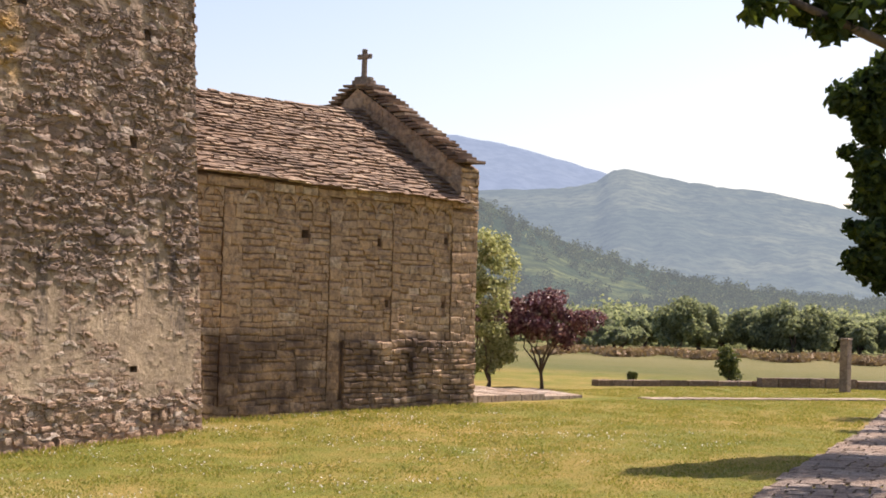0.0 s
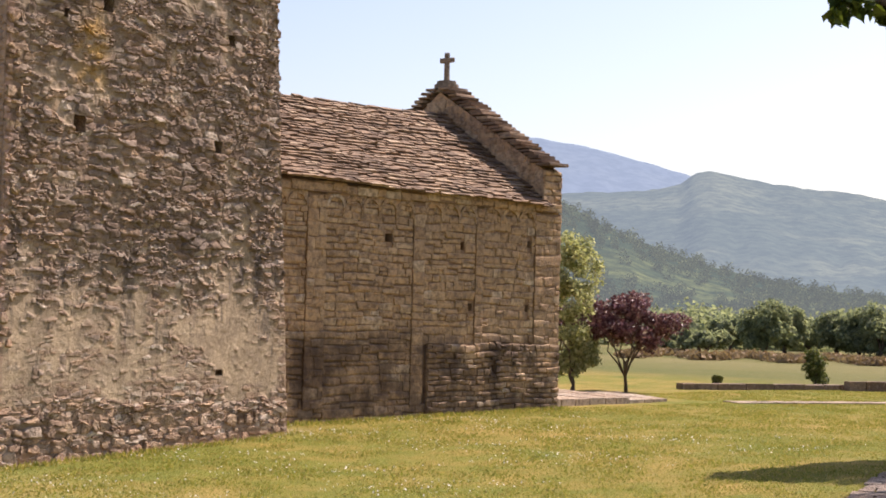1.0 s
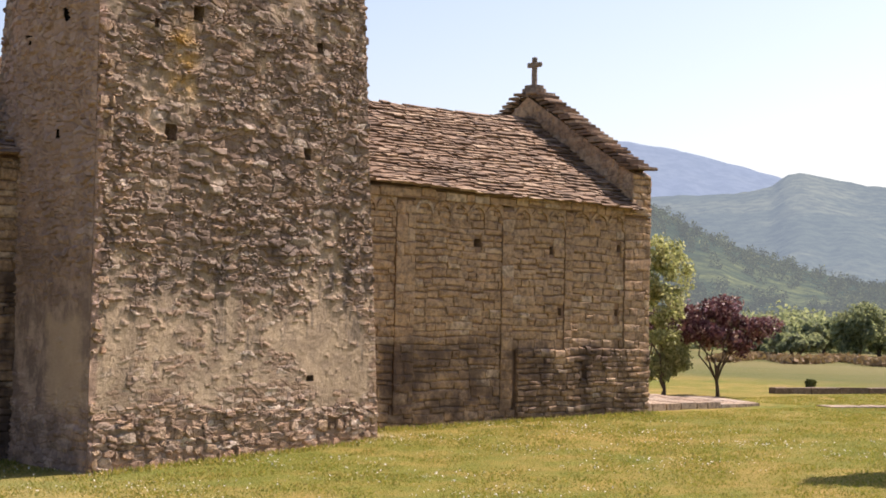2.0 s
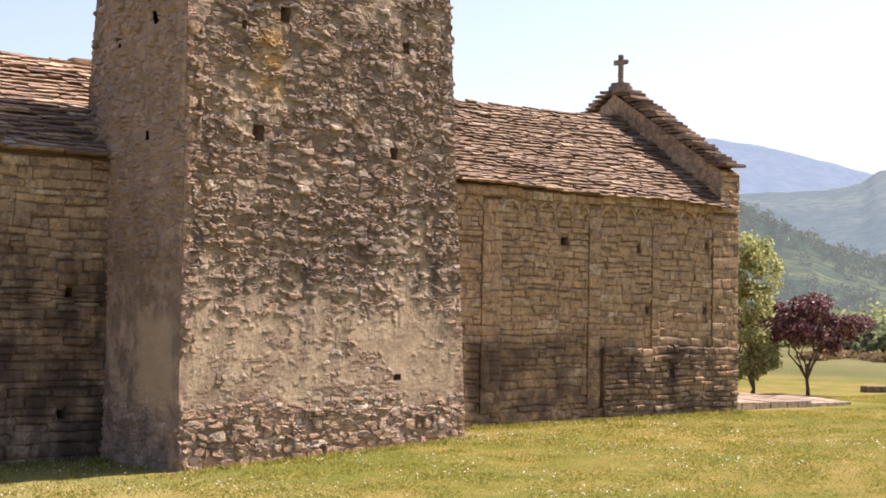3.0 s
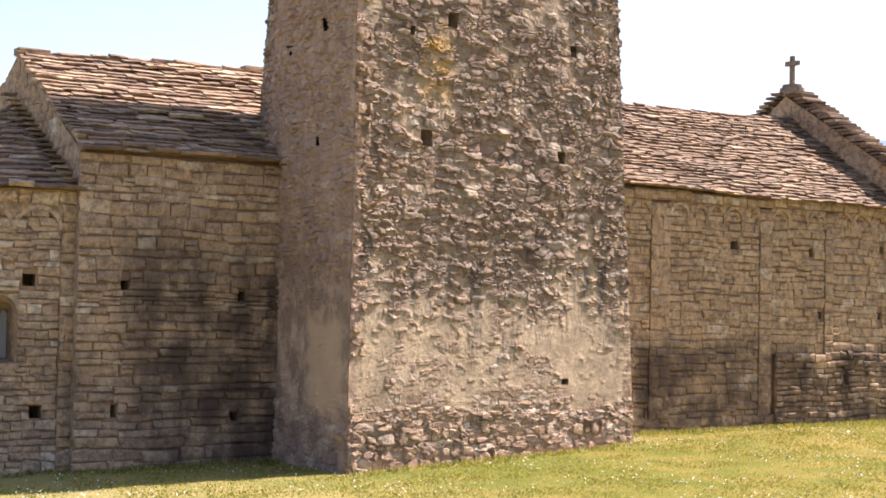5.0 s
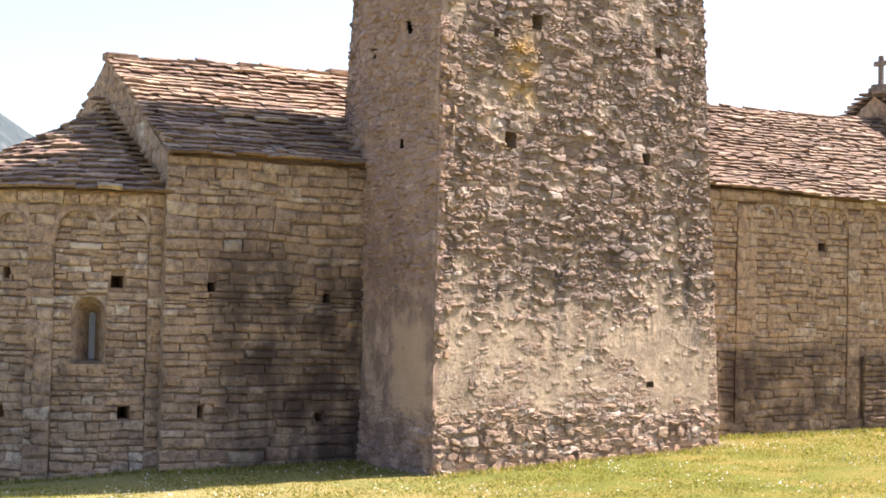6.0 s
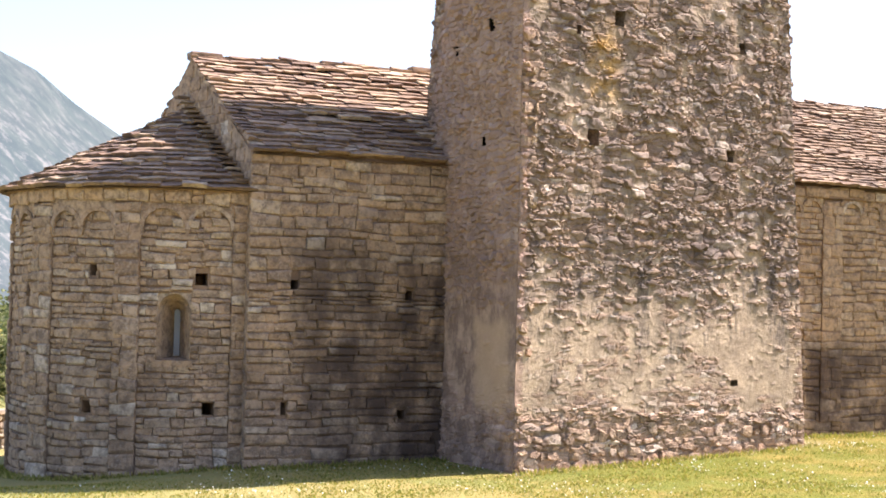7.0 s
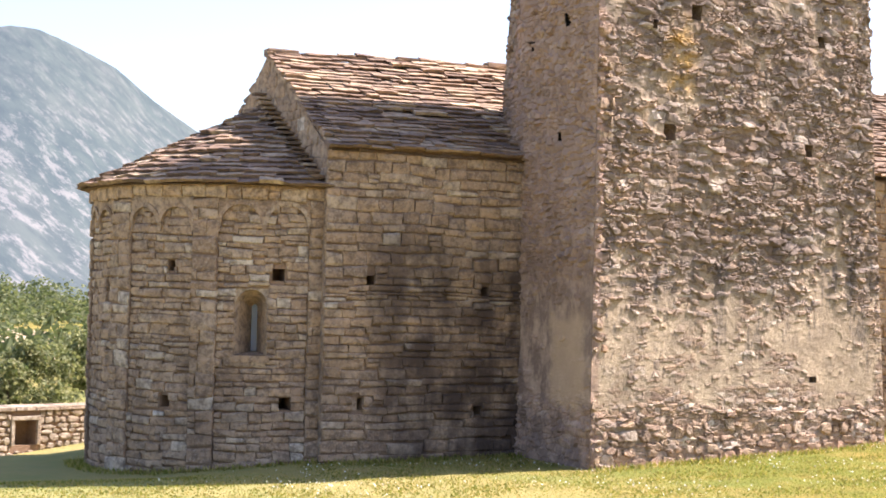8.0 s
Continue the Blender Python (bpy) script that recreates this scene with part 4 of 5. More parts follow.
for y, z, w, h in ((22.96, 6.86, .18, .24), (24.12, 6.58, .16, .2), (23.13, 5.02, .16, .18)):
    v = [(TL - .008, y - w / 2, z - h / 2), (TL - .008, y + w / 2, z - h / 2), (TL - .008, y + w / 2, z + h / 2), (TL - .008, y - w / 2, z + h / 2)]
    v += [(TL + .3, b, c) for a, b, c in v]
    part("putlog_hole", v, [(0, 1, 5, 4), (1, 2, 6, 5), (2, 3, 7, 6), (3, 0, 4, 7), (4, 5, 6, 7)], HOLE_SHADE, left)


def right_place(s, z, d):
    return right_edge(z) + d - 0.02, front_y(right_edge(z)) + (24.7 - front_y(right_edge(z))) * s, z


rubble_face("west_face", LEFT_W, FINE_TOP + 0.45, right_place, [], 321, 0.05, 0.07, "rough rubble west face", step=0.05)
# core and upper storey
core = Pile()
top_right = float(right_edge(np.float64(9.0)))
ring = [(TL, TF), (top_right, front_y(top_right)), (top_right, 24.7), (13.0, TB), (TL, 24.4)]
core.add([(x, y, z) for z in (FINE_TOP, TOWER_TOP) for x, y in ring], [(i, (i + 1) % 5, 5 + (i + 1) % 5, 5 + i) for i in range(5)] + [(5, 6, 7, 8, 9)])
foot_right = float(right_edge(np.float64(-0.45)))
core.add([(13.0, TB, -0.45), (foot_right, 24.7, -0.45), (top_right, 24.7, FINE_TOP), (13.0, TB, FINE_TOP)], [(1, 0, 3, 2)])
upper = part("upper_storey", core.v, core.f, RENDER, tower)

# larger rubble laid bare along the foot, and stones standing out at the corners
stones = []
rng = random.Random(333)
for s in lay(TL + 0.02, 19.15, -0.12, 0.72, (0.08, 0.23), (0.12, 0.40), 331, gap=0.012, wave=0.04):
    if s[1] > gz(s[0], front_y(s[0])) - 0.08 and rng.random() < (0.95 if s[1] < 0.42 else 0.45):
        stones.append(s)
masonry(stones, lambda u, z: ((u, front_y(u) - 0.02, z), radians(11.0)), RUBBLE, front, (15, 0.2), depth=(0.03, 0.07), units=ROUGH, tilt=9, seed=336)
corner = []
for s in lay(TL - 0.03, TL + 0.3, 0.6, 8.2, (0.08, 0.2), (0.14, 0.33), 341, gap=0.02):
    if rng.random() < (0.55 if s[1] > 4.2 else 0.22):
        corner.append(s)
masonry(corner, lambda u, z: ((u, front_y(u) + 0.0, z), radians(11.0)), RUBBLE, front, (TL, 5), depth=(0.045, 0.085), units=ROUGH, tilt=6, seed=342)
z = 0.2
while z < 8.3:
    h = rng.uniform(0.07, 0.2)
    z += h
    if rng.random() < 0.4:
        continue
    e = float(right_edge(np.float64(z)))
    v, f = bevelled_box(e - rng.uniform(0.12, 0.5), e + rng.uniform(-0.06, 0.035), front_y(e) - 0.02 - rng.uniform(0, .04), front_y(e) + 0.2, z - h, z - rng.uniform(0.01, 0.03), 0.02, 0.018, int(z * 90))
    part("corner_stone", v, f, RUBBLE, front)


# ---- trees and bushes ----
def leaf_cloud(centres, radii, count, size, seed, flat_leaf=0.5):
    """Many small leaves, thickest towards the outside of uneven clumps."""
    rng = np.random.RandomState(seed)
    centres, radii = np.array(centres, float), np.array(radii, float)
    weight = radii.prod(1) ** (2 / 3)
    which = rng.choice(len(centres), count, p=weight / weight.sum())
    d = rng.normal(size=(count, 3))
    d /= np.linalg.norm(d, axis=1)[:, None]
    r = rng.rand(count) ** 0.45
    c = centres[which] + d * radii[which] * r[:, None] * (0.85 + 0.3 * rng.rand(count, 1))
    n = d + rng.normal(size=(count, 3)) * 0.9 + (0, 0, flat_leaf)
    n /= np.linalg.norm(n, axis=1)[:, None]
    a = np.cross(n, rng.normal(size=(count, 3)))
    a /= np.linalg.norm(a, axis=1)[:, None]
    b = np.cross(n, a)
    s = size * (0.55 + 0.9 * rng.rand(count, 1))
    fold = n * s * 0.22
    v = np.stack([c - a * s * 0.5, c - b * s * 0.36 + fold, c + a * s * 0.62, c + b * s * 0.36 + fold], 1).reshape(-1, 3)
    k = np.arange(count)[:, None] * 4
    return v, np.concatenate([k + (0, 1, 2), k + (0, 2, 3)])


def limb_mesh(points, r0, r1, sides=7):
    """A tapered, bent stem through points."""
    p, f, n = [], [], len(points)
    for i, c in enumerate(points):
        c = Vector(c)
        d = (Vector(points[min(i + 1, n - 1)]) - Vector(points[max(i - 1, 0)])).normalized()
        a = d.orthogonal().normalized()
        b = d.cross(a)
        r = r0 + (r1 - r0) * i / (n - 1)
        p += [tuple(c + (a * math.cos(2 * math.pi * k / sides) + b * math.sin(2 * math.pi * k / sides)) * r) for k in range(sides)]
    for i in range(n - 1):
        for k in range(sides):
            m = (k + 1) % sides
            f.append((i * sides + k, i * sides + m, (i + 1) * sides + m, (i + 1) * sides + k))
    f.append(tuple(range((n - 1) * sides, n * sides)))
    return p, f


def bent(a, b, sway, rng, n=5):
    a, b = Vector(a), Vector(b)
    return [a.lerp(b, i / n) + Vector((rng.uniform(-1, 1), rng.uniform(-1, 1), 0)) * sway * math.sin(math.pi * i / n) for i in range(n + 1)]


def clumps_in(centre, radius, count, size, seed, keep=None):
    rng = random.Random(seed)
    cs, rs = [], []
    while len(cs) < count:
        d = Vector((rng.gauss(0, 1), rng.gauss(0, 1), rng.gauss(0, 1))).normalized() * rng.random() ** 0.4
        p = Vector(centre) + Vector((d.x * radius[0], d.y * radius[1], d.z * radius[2]))
        if keep is None or keep(p):
            cs.append(tuple(p))
            k = size * rng.uniform(0.6, 1.3)
            rs.append((k, k, k * rng.uniform(0.6, 0.95)))
    return cs, rs


def tree(name, x, y, height, crown, stem, leaves, size, material, seed, label, limbs=5, clumps=26, category="tree", forked=0.35, clump=0.36, lean=(0, 0)):
    """crown: centre height, radii across and up; stem: radius at the foot."""
    rng = random.Random(seed)
    z = gz(x, y)
    t = thing(name, (x, y, z), label, category)
    cz, rw, rh = crown
    fork = Vector((x + rng.uniform(-.1, .1) * rw, y + rng.uniform(-.1, .1) * rw, z + height * forked))
    part("trunk", *limb_mesh(bent((x, y, z - 0.1), fork, 0.05 * height * 0.3, rng), stem, stem * 0.7, 9), BARK, t, smooth=True)
    for i in range(limbs):
        a = 2 * math.pi * (i + rng.uniform(-.25, .25)) / limbs
        tip = (x + math.cos(a) * rw * rng.uniform(.35, .75), y + math.sin(a) * rw * rng.uniform(.35, .75), z + cz + rh * rng.uniform(-.1, .7))
        part("limb", *limb_mesh(bent(fork - Vector((0, 0, stem * 1.5)), tip, 0.06 * height, rng), stem * 0.5, stem * 0.1, 6), BARK, t, smooth=True)
    cs, rs = clumps_in((x + lean[0], y + lean[1], z + cz), (rw * 0.78, rw * 0.78, rh * 0.8), clumps, min(rw, rh) * clump, seed + 1)
    part("crown", *leaf_cloud(cs, rs, leaves, size, seed + 2), material, t)
    return t


# beside the west end of the nave
tree("young_tree", 33.95, 29.3, 4.9, (2.75, 0.95, 2.15), 0.05, 6200, 0.085, LEAF_LIGHT, 401, "slender young tree with light green leaves", limbs=8, clumps=70, forked=0.12, clump=0.26)
tree("plum_tree", 35.6, 28.75, 2.9, (1.92, 1.85, 0.82), 0.06, 9500, 0.10, LEAF_PLUM, 411, "small plum tree with dark purple leaves on a lawn", limbs=8, clumps=48, forked=0.17, clump=0.40, lean=(0.0, 0.02))
tree("plum_tree", 37.6, 33.2, 2.9, (2.0, 1.3, 0.8), 0.08, 3600, 0.12, LEAF_PLUM, 416, "small plum tree with dark purple leaves behind a green tree", limbs=5, clumps=24, forked=0.3)


def bush(x, y, w, h, leaves, size, material, seed, label):
    z = gz(x, y)
    b = thing("bush", (x, y, z), label, "bush")
    cs, rs = clumps_in((x, y, z + h * 0.48), (w * 0.36, w * 0.36, h * 0.36), 14, min(w, h) * 0.24, seed)
    part("stems", *limb_mesh(bent((x, y, z - 0.05), (x, y, z + h * 0.7), 0.1, random.Random(seed)), 0.05, 0.01), BARK, b)
    part("crown", *leaf_cloud(cs, rs, leaves, size, seed + 1), material, b)
    return b


bush(34.35, 29.55, 1.6, 2.0, 4600, 0.085, LEAF_LIGHT, 431, "leafy light green suckers round a young tree")
bush(46.2, 29.55, 1.05, 1.25, 2600, 0.09, LEAF_BUSH, 421, "round flowering shrub beyond a low wall")
bush(43.0, 31.1, 0.42, 0.34, 700, 0.06, LEAF_BUSH, 426, "tiny clipped bush in the grass beyond a low wall")

# the big tree at the edge of the path, whose crown hangs into view
TX, TY = 29.5, 10.6
big_tree = thing("shade_tree", (TX, TY, gz(TX, TY)), "large broad-leaved tree hanging over a stone path", "tree")
rng = random.Random(431)
zb = gz(TX, TY)
part("trunk", *limb_mesh(bent((TX, TY, zb - 0.2), (28.6, 11.4, zb + 4.4), 0.15, rng), 0.36, 0.26, 12), BARK, big_tree, smooth=True)
for tip in ((25.6, 13.2, 7.8), (25.0, 13.4, 5.8), (25.3, 13.0, 4.0), (30.0, 6.5, 7.5), (33.0, 11.0, 7.5), (26.5, 9.5, 8.5)):
    part("limb", *limb_mesh(bent((28.6, 11.4, zb + 4.3), tip, 0.3, rng), 0.15, 0.04, 8), BARK, big_tree, smooth=True)
SHADE_CROWN = [  # centre and radii of the leafy masses
    ((26.3, 12.9, 6.6), (0.7, 0.5, 0.6)), ((25.6, 13.2, 6.5), (0.6, 0.5, 0.5)), ((27.2, 12.2, 6.9), (0.9, 0.7, 0.7)), ((26.0, 12.9, 6.5), (0.9, 0.6, 0.9)),
    ((25.0, 13.4, 6.1), (0.6, 0.5, 0.7)), ((25.1, 13.35, 5.2), (0.65, 0.5, 0.75)), ((25.2, 13.2, 4.4), (0.65, 0.5, 0.7)), ((25.1, 13.3, 3.6), (0.7, 0.55, 0.6)), ((25.5, 13.0, 3.0), (0.6, 0.45, 0.45)),
    ((26.8, 12.2, 5.2), (1.2, 0.9, 1.8)), ((27.6, 11.4, 6.8), (1.8, 1.5, 1.9)), ((30.0, 8.5, 7.4), (2.4, 2.2, 1.8)), ((26.8, 9.6, 8.6), (2.2, 2.0, 1.3)), ((32.0, 11.0, 7.2), (2.0, 1.8, 1.5)), ((29.5, 12.0, 8.8), (2.4, 1.8, 1.2)), ((29.4, 7.0, 6.6), (1.9, 1.6, 1.3)),
    # unseen masses, added to throw dappled shade on the path and lawn
    ((32.0, 13.4, 6.6), (1.6, 0.9, 1.1)), ((34.8, 14.6, 6.8), (1.4, 0.9, 1.1)), ((37.6, 16.6, 6.4), (1.3, 0.9, 1.0))]
cs, rs = [], []
for i, (c, r) in enumerate(SHADE_CROWN):
    a, b = clumps_in(c, tuple(k * 0.8 for k in r), 9, min(r) * 0.5, 440 + i)
    cs, rs = cs + a, rs + b
part("crown", *leaf_cloud(cs[81:], rs[81:], 26000, 0.16, 451, 0.2), LEAF_BROAD, big_tree)
part("crown", *leaf_cloud(cs[:81], rs[:81], 16000, 0.135, 452, 0.1), LEAF_BROAD, big_tree, "low leafy boughs hanging like a curtain")

# a nearer tree of the same kind: one bough reaches into view
near_tree = thing("shade_tree", (16.2, 4.6, gz(16.2, 4.6)), "broad-leaved tree with a bough over the lawn", "tree")
zn = gz(16.2, 4.6)
part("trunk", *limb_mesh(bent((16.2, 4.6, zn - 0.2), (15.6, 5.0, zn + 3.6), 0.1, rng), 0.26, 0.19, 12), BARK, near_tree, smooth=True)
for tip in ((11.3, 6.75, 4.85), (13.2, 6.5, 5.0), (17.5, 2.5, 6.0), (18.5, 5.5, 6.0), (15.0, 3.0, 6.5)):
    part("limb", *limb_mesh(bent((15.6, 5.0, zn + 3.5), tip, 0.15, rng), 0.11, 0.03, 8), BARK, near_tree, smooth=True)
cs, rs = [], []
for i, (c, r) in enumerate((((11.02, 6.92, 4.76), (0.32, 0.22, 0.16)), ((11.5, 6.75, 4.74), (0.35, 0.25, 0.22)), ((11.75, 6.55, 4.84), (0.4, 0.3, 0.3)), ((12.3, 6.38, 4.95), (0.5, 0.35, 0.36)), ((12.9, 6.2, 4.95), (0.5, 0.3, 0.4)), ((13.6, 5.9, 5.2), (0.7, 0.6, 0.6)), ((16.0, 4.6, 6.2), (1.9, 1.8, 1.2)), ((18.0, 4.0, 5.8), (1.6, 1.5, 1.1)))):
    a, b = clumps_in(c, tuple(k * 0.8 for k in r), 8, min(r) * 0.5, 470 + i)
    cs, rs = cs + a, rs + b
part("crown", *leaf_cloud(cs[48:], rs[48:], 5000, 0.17, 481, 0.2), LEAF_BROAD, near_tree)
part("crown", *leaf_cloud(cs[:48], rs[:48], 2200, 0.12, 482, 0.1), LEAF_BROAD, near_tree, "leafy end of a bough")

# ---- paths, low walls, pillar ----
def strip_path(name, line, width, label, seed, stone=(0.35, 0.75), material=None):
    """Flat irregular flags along a line."""
    rng = random.Random(seed)
    p = Pile()
    line = [Vector(q) for q in line]
    for a, b in zip(line[:-1], line[1:]):
        d = (b - a).normalized()
        side = Vector((-d.y, d.x))
        s, length = 0.0, (b - a).length
        while s < length:
            l = rng.uniform(*stone)
            t = -width / 2
            while t < width / 2:
                w = rng.uniform(*stone)
                w = min(w, width / 2 - t + 0.08)
                cs = [(s + .015, t + .015), (s + l - .015, t + .015), (s + l - .015, t + w - .015), (s + .015, t + w - .015)]
                cs = [(x + rng.uniform(-.03, .03), y + rng.uniform(-.03, .03)) for x, y in cs]
                top = []
                for x, y in cs:
                    q = a + d * x + side * y
                    top.append((q.x, q.y, gz(q.x, q.y) + 0.025 + rng.uniform(0, .012)))
                p.add(top + [(x, y, z - 0.08) for x, y, z in top], [(0, 1, 2, 3), (1, 0, 4, 5), (2, 1, 5, 6), (3, 2, 6, 7), (0, 3, 7, 4)])
                t += w
            s += l
    ob = part(name, p.v, p.f, material or PAVING)
    tagged(ob, label, "path", kind="structure")
    return ob


strip_path("path", [(14.0, 7.9), (21.0, 10.7), (28.9, 13.75), (40.0, 18.8), (46.0, 21.5)], 3.0, "worn stone-paved path in the dappled shade of a tree", 501, stone=(0.18, 0.5), material=PATHSTONE)
strip_path("pavement", [(33.9, 24.05), (36.5, 22.9), (40.2, 21.2)], 0.7, "pale narrow paved strip crossing the lawn", 502)

terrace = thing("paved_terrace", (31.0, 26.2, 0.25), "low paved stone terrace at the foot of the church", "terrace")
rng = random.Random(511)
zt = 0.37
TERRACE = [(28.0, 24.75), (32.6, 25.0), (34.6, 28.2), (28.6, 28.6)]


def bilinear(s, t):
    a, b, c, d = [Vector(q) for q in TERRACE]
    return a.lerp(b, s).lerp(d.lerp(c, s), t)


us = sorted([0, 1] + [i / 9 + rng.uniform(-.02, .02) for i in range(1, 9)])
ts = sorted([0, 1] + [i / 6 + rng.uniform(-.03, .03) for i in range(1, 6)])
for i in range(len(us) - 1):
    for j in range(len(ts) - 1):
        cs = [bilinear(us[i] + .004, ts[j] + .006), bilinear(us[i + 1] - .004, ts[j] + .006), bilinear(us[i + 1] - .004, ts[j + 1] - .006), bilinear(us[i] + .004, ts[j + 1] - .006)]
        h = zt + rng.uniform(0, .02) + (0.07 if i < 6 else 0.0)
        v = [(c.x, c.y, h) for c in cs] + [(c.x + rng.uniform(-.02, .02), c.y, 0.1) for c in cs]
        part("flagstone", v, [(0, 1, 2, 3), (1, 0, 4, 5), (2, 1, 5, 6), (3, 2, 6, 7), (0, 3, 7, 4)], PAVING, terrace)


def low_wall(line, height, thick, label, seed):
    a, b = [Vector(q) for q in line]
    d = (b - a).normalized()
    ang = math.atan2(d.y, d.x)
    z = min(gz(*a), gz(*b))
    w = thing("low_wall", ((a.x + b.x) / 2, (a.y + b.y) / 2, z), label, "wall", "low walls of the meadow edge")
    length, rng, s = (b - a).length, random.Random(seed), 0.0
    while s < length - 0.05:
        l = min(rng.uniform(0.5, 1.1), length - s)
        v, f = bevelled_box(s, s + l - 0.015, -thick / 2, thick / 2, -0.15, height + rng.uniform(-.01, .01), 0.015, 0.01, int(s * 10) + seed)
        m = Matrix.Translation((a.x, a.y, z)) @ Matrix.Rotation(ang, 4, "Z")
        part("block", [tuple(m @ Vector(p)) for p in v], f, KERB, w)
        s += l
    return w


low_wall([(38.6, 29.2), (44.1, 27.1)], 0.17, 0.35, "low brown stone kerb wall along the meadow", 521)
low_wall([(43.6, 26.8), (46.2, 25.05)], 0.30, 0.4, "low brown stone wall along the meadow", 522)
low_wall([(46.25, 25.02), (50.5, 21.6)], 0.27, 0.4, "low brown stone wall along the meadow", 523)
pillar = thing("stone_pillar", (43.55, 23.9, gz(43.55, 23.9)), "square mottled stone pillar standing in the grass", "pillar")
zp = gz(43.55, 23.9)
v, f = bevelled_box(43.42, 43.68, 23.77, 24.03, zp - 0.1, zp + 1.50, 0.02, 0.008, 3)
part("shaft", v, f, CROSS, pillar)
v, f = bevelled_box(43.405, 43.695, 23.755, 24.045, zp + 1.503, zp + 1.57, 0.015, 0.008, 4)
part("cap", v, f, CROSS, pillar)

# walled enclosure with a niche, beyond the apse
ANNEX = Vector((6.5, 34.4))
AT = radians(22.0)
annex = thing("stone_enclosure", (ANNEX.x, ANNEX.y, -0.95), "low pale rubble wall with a square framed niche", "wall")


def annex_place(u, z, out=0.0):
    return (ANNEX.x + u * math.cos(AT) + out * math.sin(AT), ANNEX.y + u * math.sin(AT) - out * math.cos(AT), z), AT


NICHE = (-0.265, 0.265, -0.74, -0.235)
body = wall_sheet(annex_place, [-3.5, 3.5], [-1.25, -0.045], [NICHE], 0.35, "wall", MORTAR, annex, thick=0.6)
masonry(lay(-3.5, 3.5, -1.15, -0.055, (0.08, 0.16), (0.14, 0.36), 531, [(NICHE[0] - .08, NICHE[1] + .08, NICHE[2] - .05, NICHE[3] + .09)]), annex_place, PAVING, body, (0, 0), units=ROUGH, seed=532)
turn = Matrix.Translation((ANNEX.x, ANNEX.y, 0)) @ Matrix.Rotation(AT, 4, "Z")


def annex_block(name, box, seed):
    v, f = bevelled_box(*box, 0.008, 0.005, seed)
    part(name, [tuple(turn @ Vector(p)) for p in v], f, PAVING, annex)


annex_block("niche_frame", (NICHE[0] - .075, NICHE[0] - .003, -.07, .1, NICHE[2], NICHE[3]), 1)
annex_block("niche_frame", (NICHE[1] + .003, NICHE[1] + .075, -.07, .1, NICHE[2], NICHE[3]), 2)
annex_block("niche_frame", (NICHE[0] - .075, NICHE[1] + .075, -.08, .1, NICHE[3] + .003, NICHE[3] + .085), 3)
x, rng = -3.5, random.Random(533)
while x < 3.5:
    w = rng.uniform(0.4, 0.8)
    annex_block("coping_slab", (x, x + w - .015, -.07, .66, -0.04, 0.04), int(x * 20) + 90)
    x += w
for k, (x, y, w, h) in enumerate(((7.1, 39.5, 3.6, 2.3), (9.5, 41.0, 4.0, 2.5), (4.6, 40.5, 3.6, 2.55), (12.2, 42.5, 3.8, 2.8))):
    bush(x, y, w, h, 7000, 0.10, LEAF_SHRUB, 541 + 5 * k, "dense green shrub behind a low stone wall")

# ---- far trees and fields ----
def polar(az, dist):
    return dist * math.cos(radians(az)), dist * math.sin(radians(az))


FAR_TREES = [  # bearing from the wall line, distance, top elevation, half width, shape
    (34.3, 120, 0.80, 2.1, 0.9), (33.6, 124, 0.45, 1.9, 0.9), (36.3, 100, -0.35, 2.1, 0.62), (35.4, 132, 0.1, 2.3, 0.8), (32.9, 135, 0.1, 2.2, 0.8),
    (31.9, 128, 0.45, 2.0, 0.95), (31.2, 126, 0.55, 2.0, 0.95), (30.5, 125, 0.65, 2.0, 0.95), (29.8, 126, 0.55, 1.9, 0.95), (29.1, 130, 0.3, 2.0, 0.85), (28.3, 128, 0.0, 1.9, 0.8), (37.4, 110, -0.5, 2.2, 0.7), (38.6, 116, -0.4, 2.3, 0.7), (27.2, 130, 0.3, 2.2, 0.9), (26.0, 128, 0.2, 2.2, 0.9)]
for k, (az, dist, el, half, shape) in enumerate(FAR_TREES):
    x, y = polar(az, dist)
    top = EYE + dist * math.tan(radians(el)) - gz(x, y)
    rh = top * 0.5 * min(1.0, shape + 0.16)
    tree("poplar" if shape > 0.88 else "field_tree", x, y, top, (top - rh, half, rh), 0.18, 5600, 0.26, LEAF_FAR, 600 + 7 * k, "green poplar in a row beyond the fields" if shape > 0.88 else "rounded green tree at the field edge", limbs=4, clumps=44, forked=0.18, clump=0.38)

rng = random.Random(701)
cs, rs = [], []
for k in range(330):
    az = rng.uniform(22, 44)
    dist = rng.choice((rng.uniform(136, 175), rng.uniform(150, 330)))
    x, y = polar(az, dist)
    r = rng.uniform(1.6, 3.2) * (0.7 + dist / 420)
    top = EYE + dist * math.tan(radians(rng.uniform(-0.75, 0.42)))
    while top > gz(x, y):
        cs.append((x + rng.uniform(-r, r) * 0.8, y + rng.uniform(-r, r) * 0.8, top - r * 0.8))
        rs.append((r, r, r * rng.uniform(0.7, 1.1)))
        top -= r * 1.1
east_cs, east_rs = [], []
